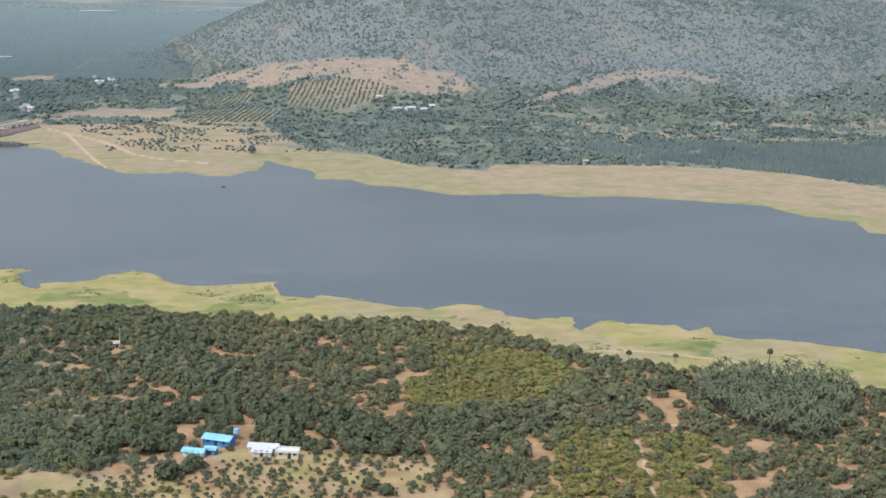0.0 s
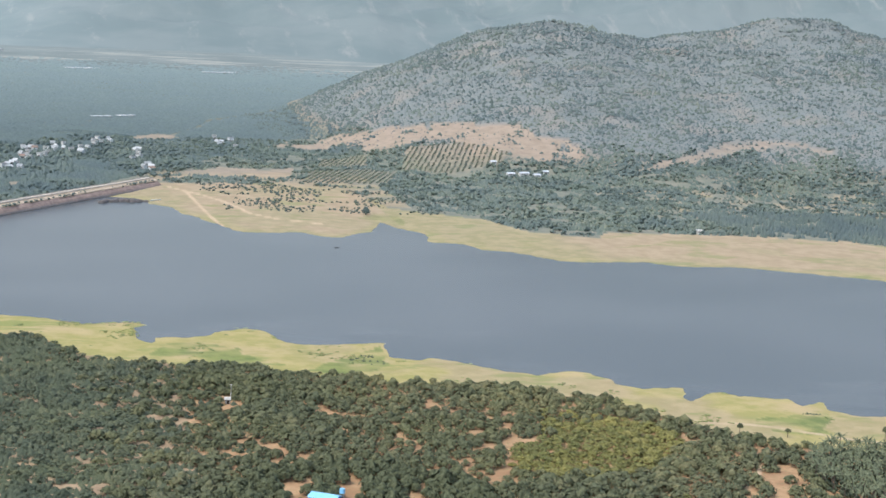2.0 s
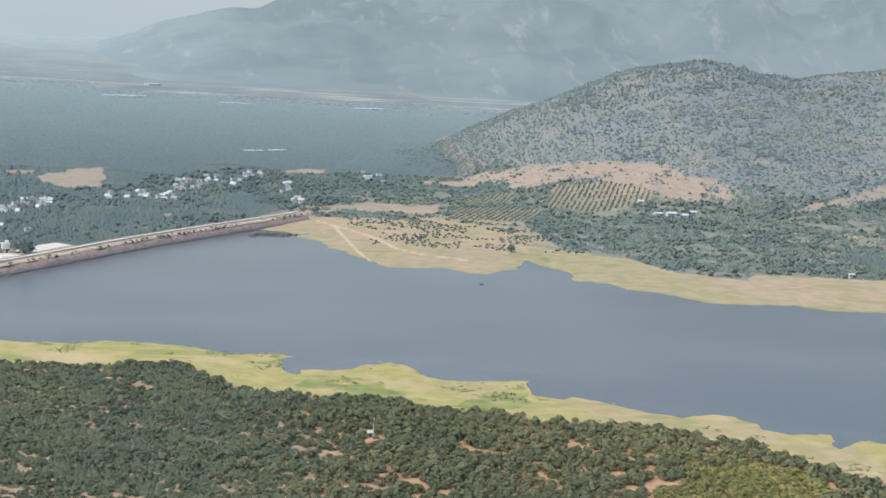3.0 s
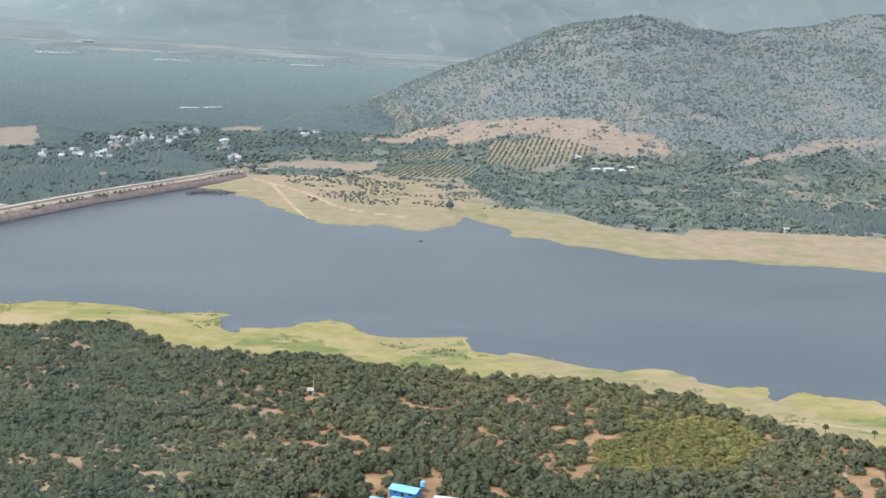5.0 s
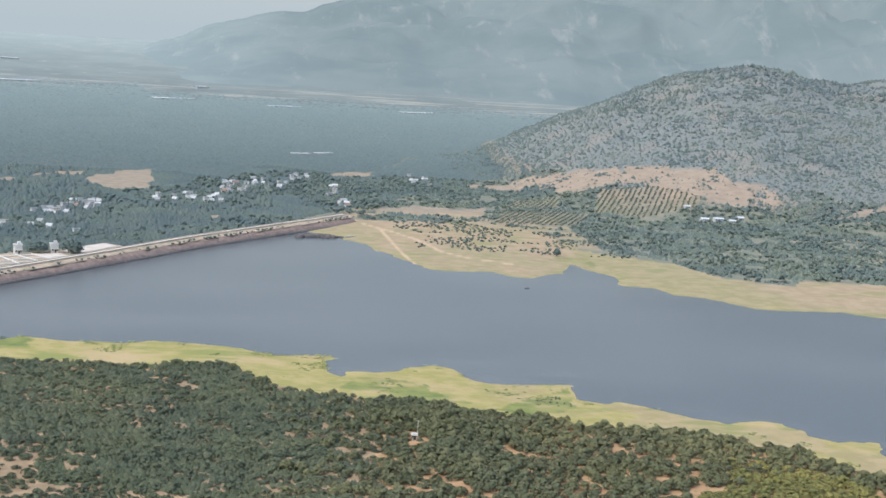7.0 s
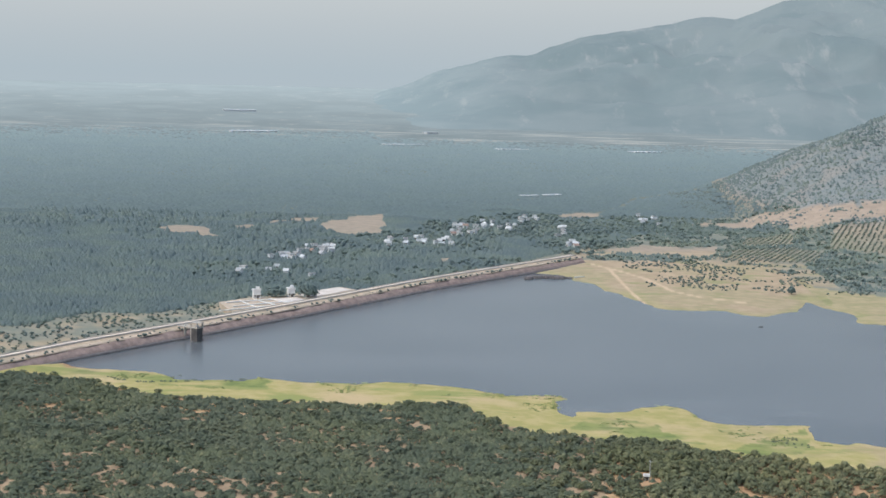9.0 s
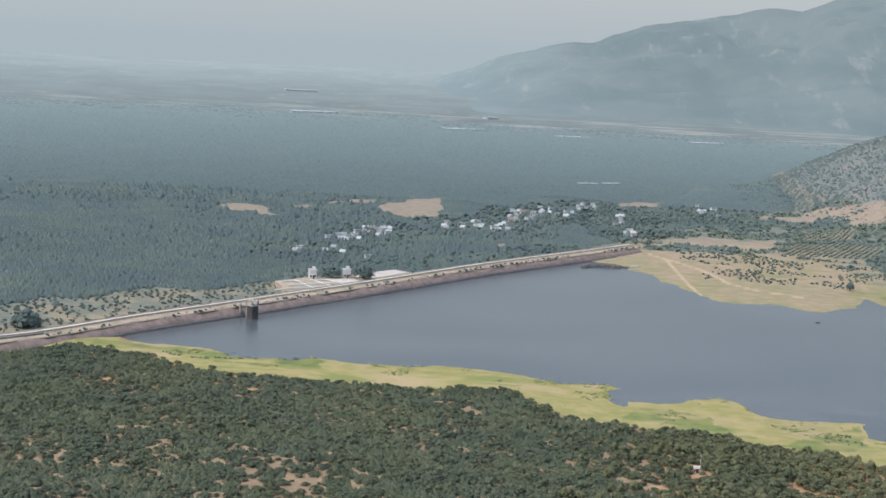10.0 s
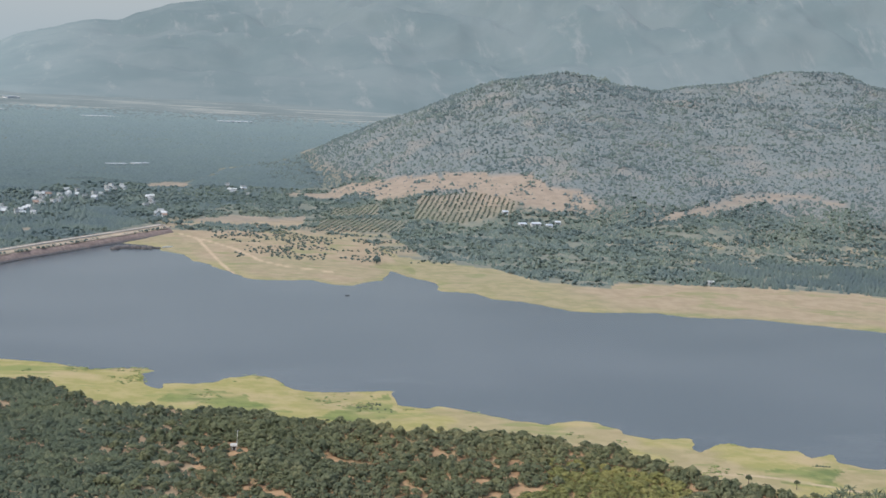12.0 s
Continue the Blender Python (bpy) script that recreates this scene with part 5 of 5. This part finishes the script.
slab("terrace", "raised earth terrace behind the dam", [(-178, 930), (-162, 953), (-131, 972), (-126, 992), (-112, 1014), (-98, 1003), (-121, 950), (-133, 926), (-146, 900), (-158, 880)], berm_soil, 5.3)
slab("paved_court", "pale paved court on the terrace", [(-127, 956), (-133, 969), (-127, 988), (-112, 1010), (-102, 1001), (-115, 976)], paving, 5.55, 5.2)
slab("paved_court", "pale paved court on the terrace", [(-131, 930), (-124, 946), (-133, 958), (-148, 949), (-140, 936)], paving, 5.5, 5.2)
for ax, ay, bx, by in ((-173, 927, -148, 945), (-166, 912, -133, 942), (-171, 893, -128, 933), (-166, 936, -149, 907), (-158, 943, -140, 921), (-149, 948, -132, 932)):
    bm = bmesh.new()
    box(bm, 0, 0, 0.4, math.hypot(bx - ax, by - ay), 0.7, 0.6, bevel=0.08)
    wall = part("garden_wall", bm, whitewash, None, "low white wall dividing garden plots")
    wall.matrix_basis = pose((ax + bx) / 2, (ay + by) / 2, 5.3, 0, 0, math.degrees(math.atan2(by - ay, bx - ax)))
    tagged(wall, category="wall", group="garden walls")
for px, py in ((-158, 951.5), (-137.5, 963)):
    t = flat_house("inspection_house", "small white two-storey house on the dam terrace", pose(px, py, 5.3, 0, 0, 20), 4.6, 4.0, 5.2, whitewash, whitewash, "terrace houses")
    bm = bmesh.new()
    box(bm, 0, -2.3, 2.6, 5.0, 0.9, 0.18)
    part("balcony", bm, whitewash, t)
    bm = bmesh.new()
    box(bm, 0.8, 0.3, 6.4, 2.0, 2.0, 2.0)
    part("stair_head", bm, whitewash, t)


# ---------------------------------------------------------------- single trees, boat, rocks
def lone_tree(name, label, px, py, width, high, leaf, seed, stem=0.25, category="tree"):
    r2 = np.random.default_rng(seed)
    t = thing(name, label, category, pose(px, py, 5.3 if "terrace" in label else float(land(px, py))))
    bm = bmesh.new()
    rod(bm, (0, 0, -0.5), (0, 0, high * (stem + 0.2)), width * 0.06, width * 0.04)
    for q in range(4):
        a = q * 1.6
        rod(bm, (0, 0, high * stem), (math.cos(a) * width * 0.3, math.sin(a) * width * 0.3, high * (stem + 0.3)), width * 0.035, width * 0.015, 5)
    part("trunk", bm, bark, t)
    v, f = leafy(r2, 24, 260, 0.16, 0.85, 0.70, 0.34)
    mesh_from("crown", v * [width / 2, width / 2, high * (1 - stem) / 1.05] + [0, 0, high * stem], f, leaf).parent = t


lone_tree("spreading_tree", "big dark spreading tree beside the dam road", -273, 748, 15, 9, leaf_village, 1, 0.1)
lone_tree("spreading_tree", "big dark spreading tree beside the dam road", -300, 724, 17, 7, leaf_village, 2, 0.1)
lone_tree("round_tree", "dark round tree alone on the dry bank", 207, 1078, 6.0, 6.0, leaf_village, 3, 0.08)
lone_tree("round_tree", "dark round tree beside the terrace houses", -126, 962, 14, 9, leaf_village, 4, 0.1)
lone_tree("round_tree", "broad dark tree between the two terrace houses", -147, 961, 14, 6.5, leaf_village, 5, 0.1)
for px, py, high in ((293, 487, 6.5), (258, 496, 3.5), (240, 499, 5.0)):
    lone_tree("palmyra", "slender palmyra palm on the grassy bank", px, py, 2.4, high, leaf_mango, int(px), 0.62, "palm tree")

hull_paint = surface("faded_white_boat_paint", (0.60, 0.61, 0.60), (0.70, 0.70, 0.68), 0.8)


def rowing_boat(label, m, paint):
    boat = thing("boat", label, "boat", m)
    bm = bmesh.new()
    prof = [(-2.3, 0.05), (-1.6, 0.55), (0, 0.72), (1.5, 0.5), (2.4, 0.03)]
    hull = []
    for px, w in prof:
        hull.append([bm.verts.new(v) for v in ((px, -w, 0.5), (px, -w * 0.6, -0.15), (px, w * 0.6, -0.15), (px, w, 0.5), (px, w * 0.8, 0.42), (px, w * 0.5, 0.05), (px, -w * 0.5, 0.05), (px, -w * 0.8, 0.42))])
    for a, b in zip(hull, hull[1:]):
        for q in range(8):
            bm.faces.new((a[q], a[(q + 1) % 8], b[(q + 1) % 8], b[q]))
    bmesh.ops.recalc_face_normals(bm, faces=bm.faces)
    part("hull", bm, paint, boat)
    for px in (-0.9, 0.7):
        bm = bmesh.new()
        box(bm, px, 0, 0.36, 0.25, 1.0, 0.06)
        part("thwart", bm, paint, boat)


rowing_boat("small dark wooden boat on still water", pose(161, 931, 0.0, 0, 0, 12) @ Matrix.Scale(0.7, 4), boat_wood)
rowing_boat("long pale boat pulled up on the sandy shore", at(58, 1139, 40) @ Matrix.Diagonal((2.3, 1.5, 1.6, 1)), hull_paint)

mound = thing("rock_mound", "dark rocky mound at the end of the dam", "rocks", pose(33, 1130, -0.4, 0, 0, 14))
for q in range(14):
    r2 = np.random.default_rng(90 + q)
    v = ICO[0] * r2.uniform(0.7, 1.2, ICO[0].shape) * np.array([r2.uniform(2.5, 5), r2.uniform(2, 4), r2.uniform(1.2, 3.4)]) + [-15 + 2.5 * q + r2.uniform(-1, 1), r2.uniform(-4, 4), 0.3]
    mesh_from("rock", v, ICO[1], dark_stone).parent = mound


# long pale sheds and ponds far out on the plain
def far_shed(x0, y0, x1, y1, deep, high):
    base = max(0.0, math.hypot(x0, y0) - 2200) * 0.03 + max(0.0, math.hypot(x0, y0) - 3300) * 0.0135
    ob = thing("distant_shed", "long pale shed far out on the plain", "shed", pose((x0 + x1) / 2, (y0 + y1) / 2, base, 0, 0, math.degrees(math.atan2(y1 - y0, x1 - x0))), "distant sheds")
    length = math.hypot(x1 - x0, y1 - y0)
    bm = bmesh.new()
    box(bm, 0, 0, high / 2 - 4, length, deep, high + 8)
    part("wall", bm, dull_sheet, ob)
    bm = bmesh.new()
    box(bm, 0, 0, high + 0.3, length + 2, deep + 2, 0.6, bevel=0.2)
    part("roof", bm, dull_sheet, ob)


for row in ((-564, 3042, -476, 3079, 30, 3), (-173, 3150, -150, 3165, 20, 4), (-700, 3690, -625, 3712, 40, 3), (-231, 2808, -160, 2850, 25, 2.5), (-19, 2768, 40, 2790, 20, 2.5), (226, 2783, 290, 2815, 20, 2.5), (19, 1895, 40, 1905, 8, 3), (50, 1915, 69, 1930, 8, 3)):
    far_shed(*row)

# stone spurs where the dam road meets the near bank
for px, py, sx, sy in ((-262, 716, 9, 4), (-296, 690, 10, 5)):
    spur = thing("stone_abutment", "dark stone abutment beside the dam road", "abutment", at(px, py, 52))
    bm = bmesh.new()
    box(bm, 0, 0, 1.2, sx * 2, sy, 4.0, bevel=0.5)
    part("masonry", bm, dark_stone, spur)
    bm = bmesh.new()
    box(bm, 0, 0, 3.3, sx * 2 + 0.6, sy + 0.6, 0.3)
    part("coping", bm, concrete, spur)
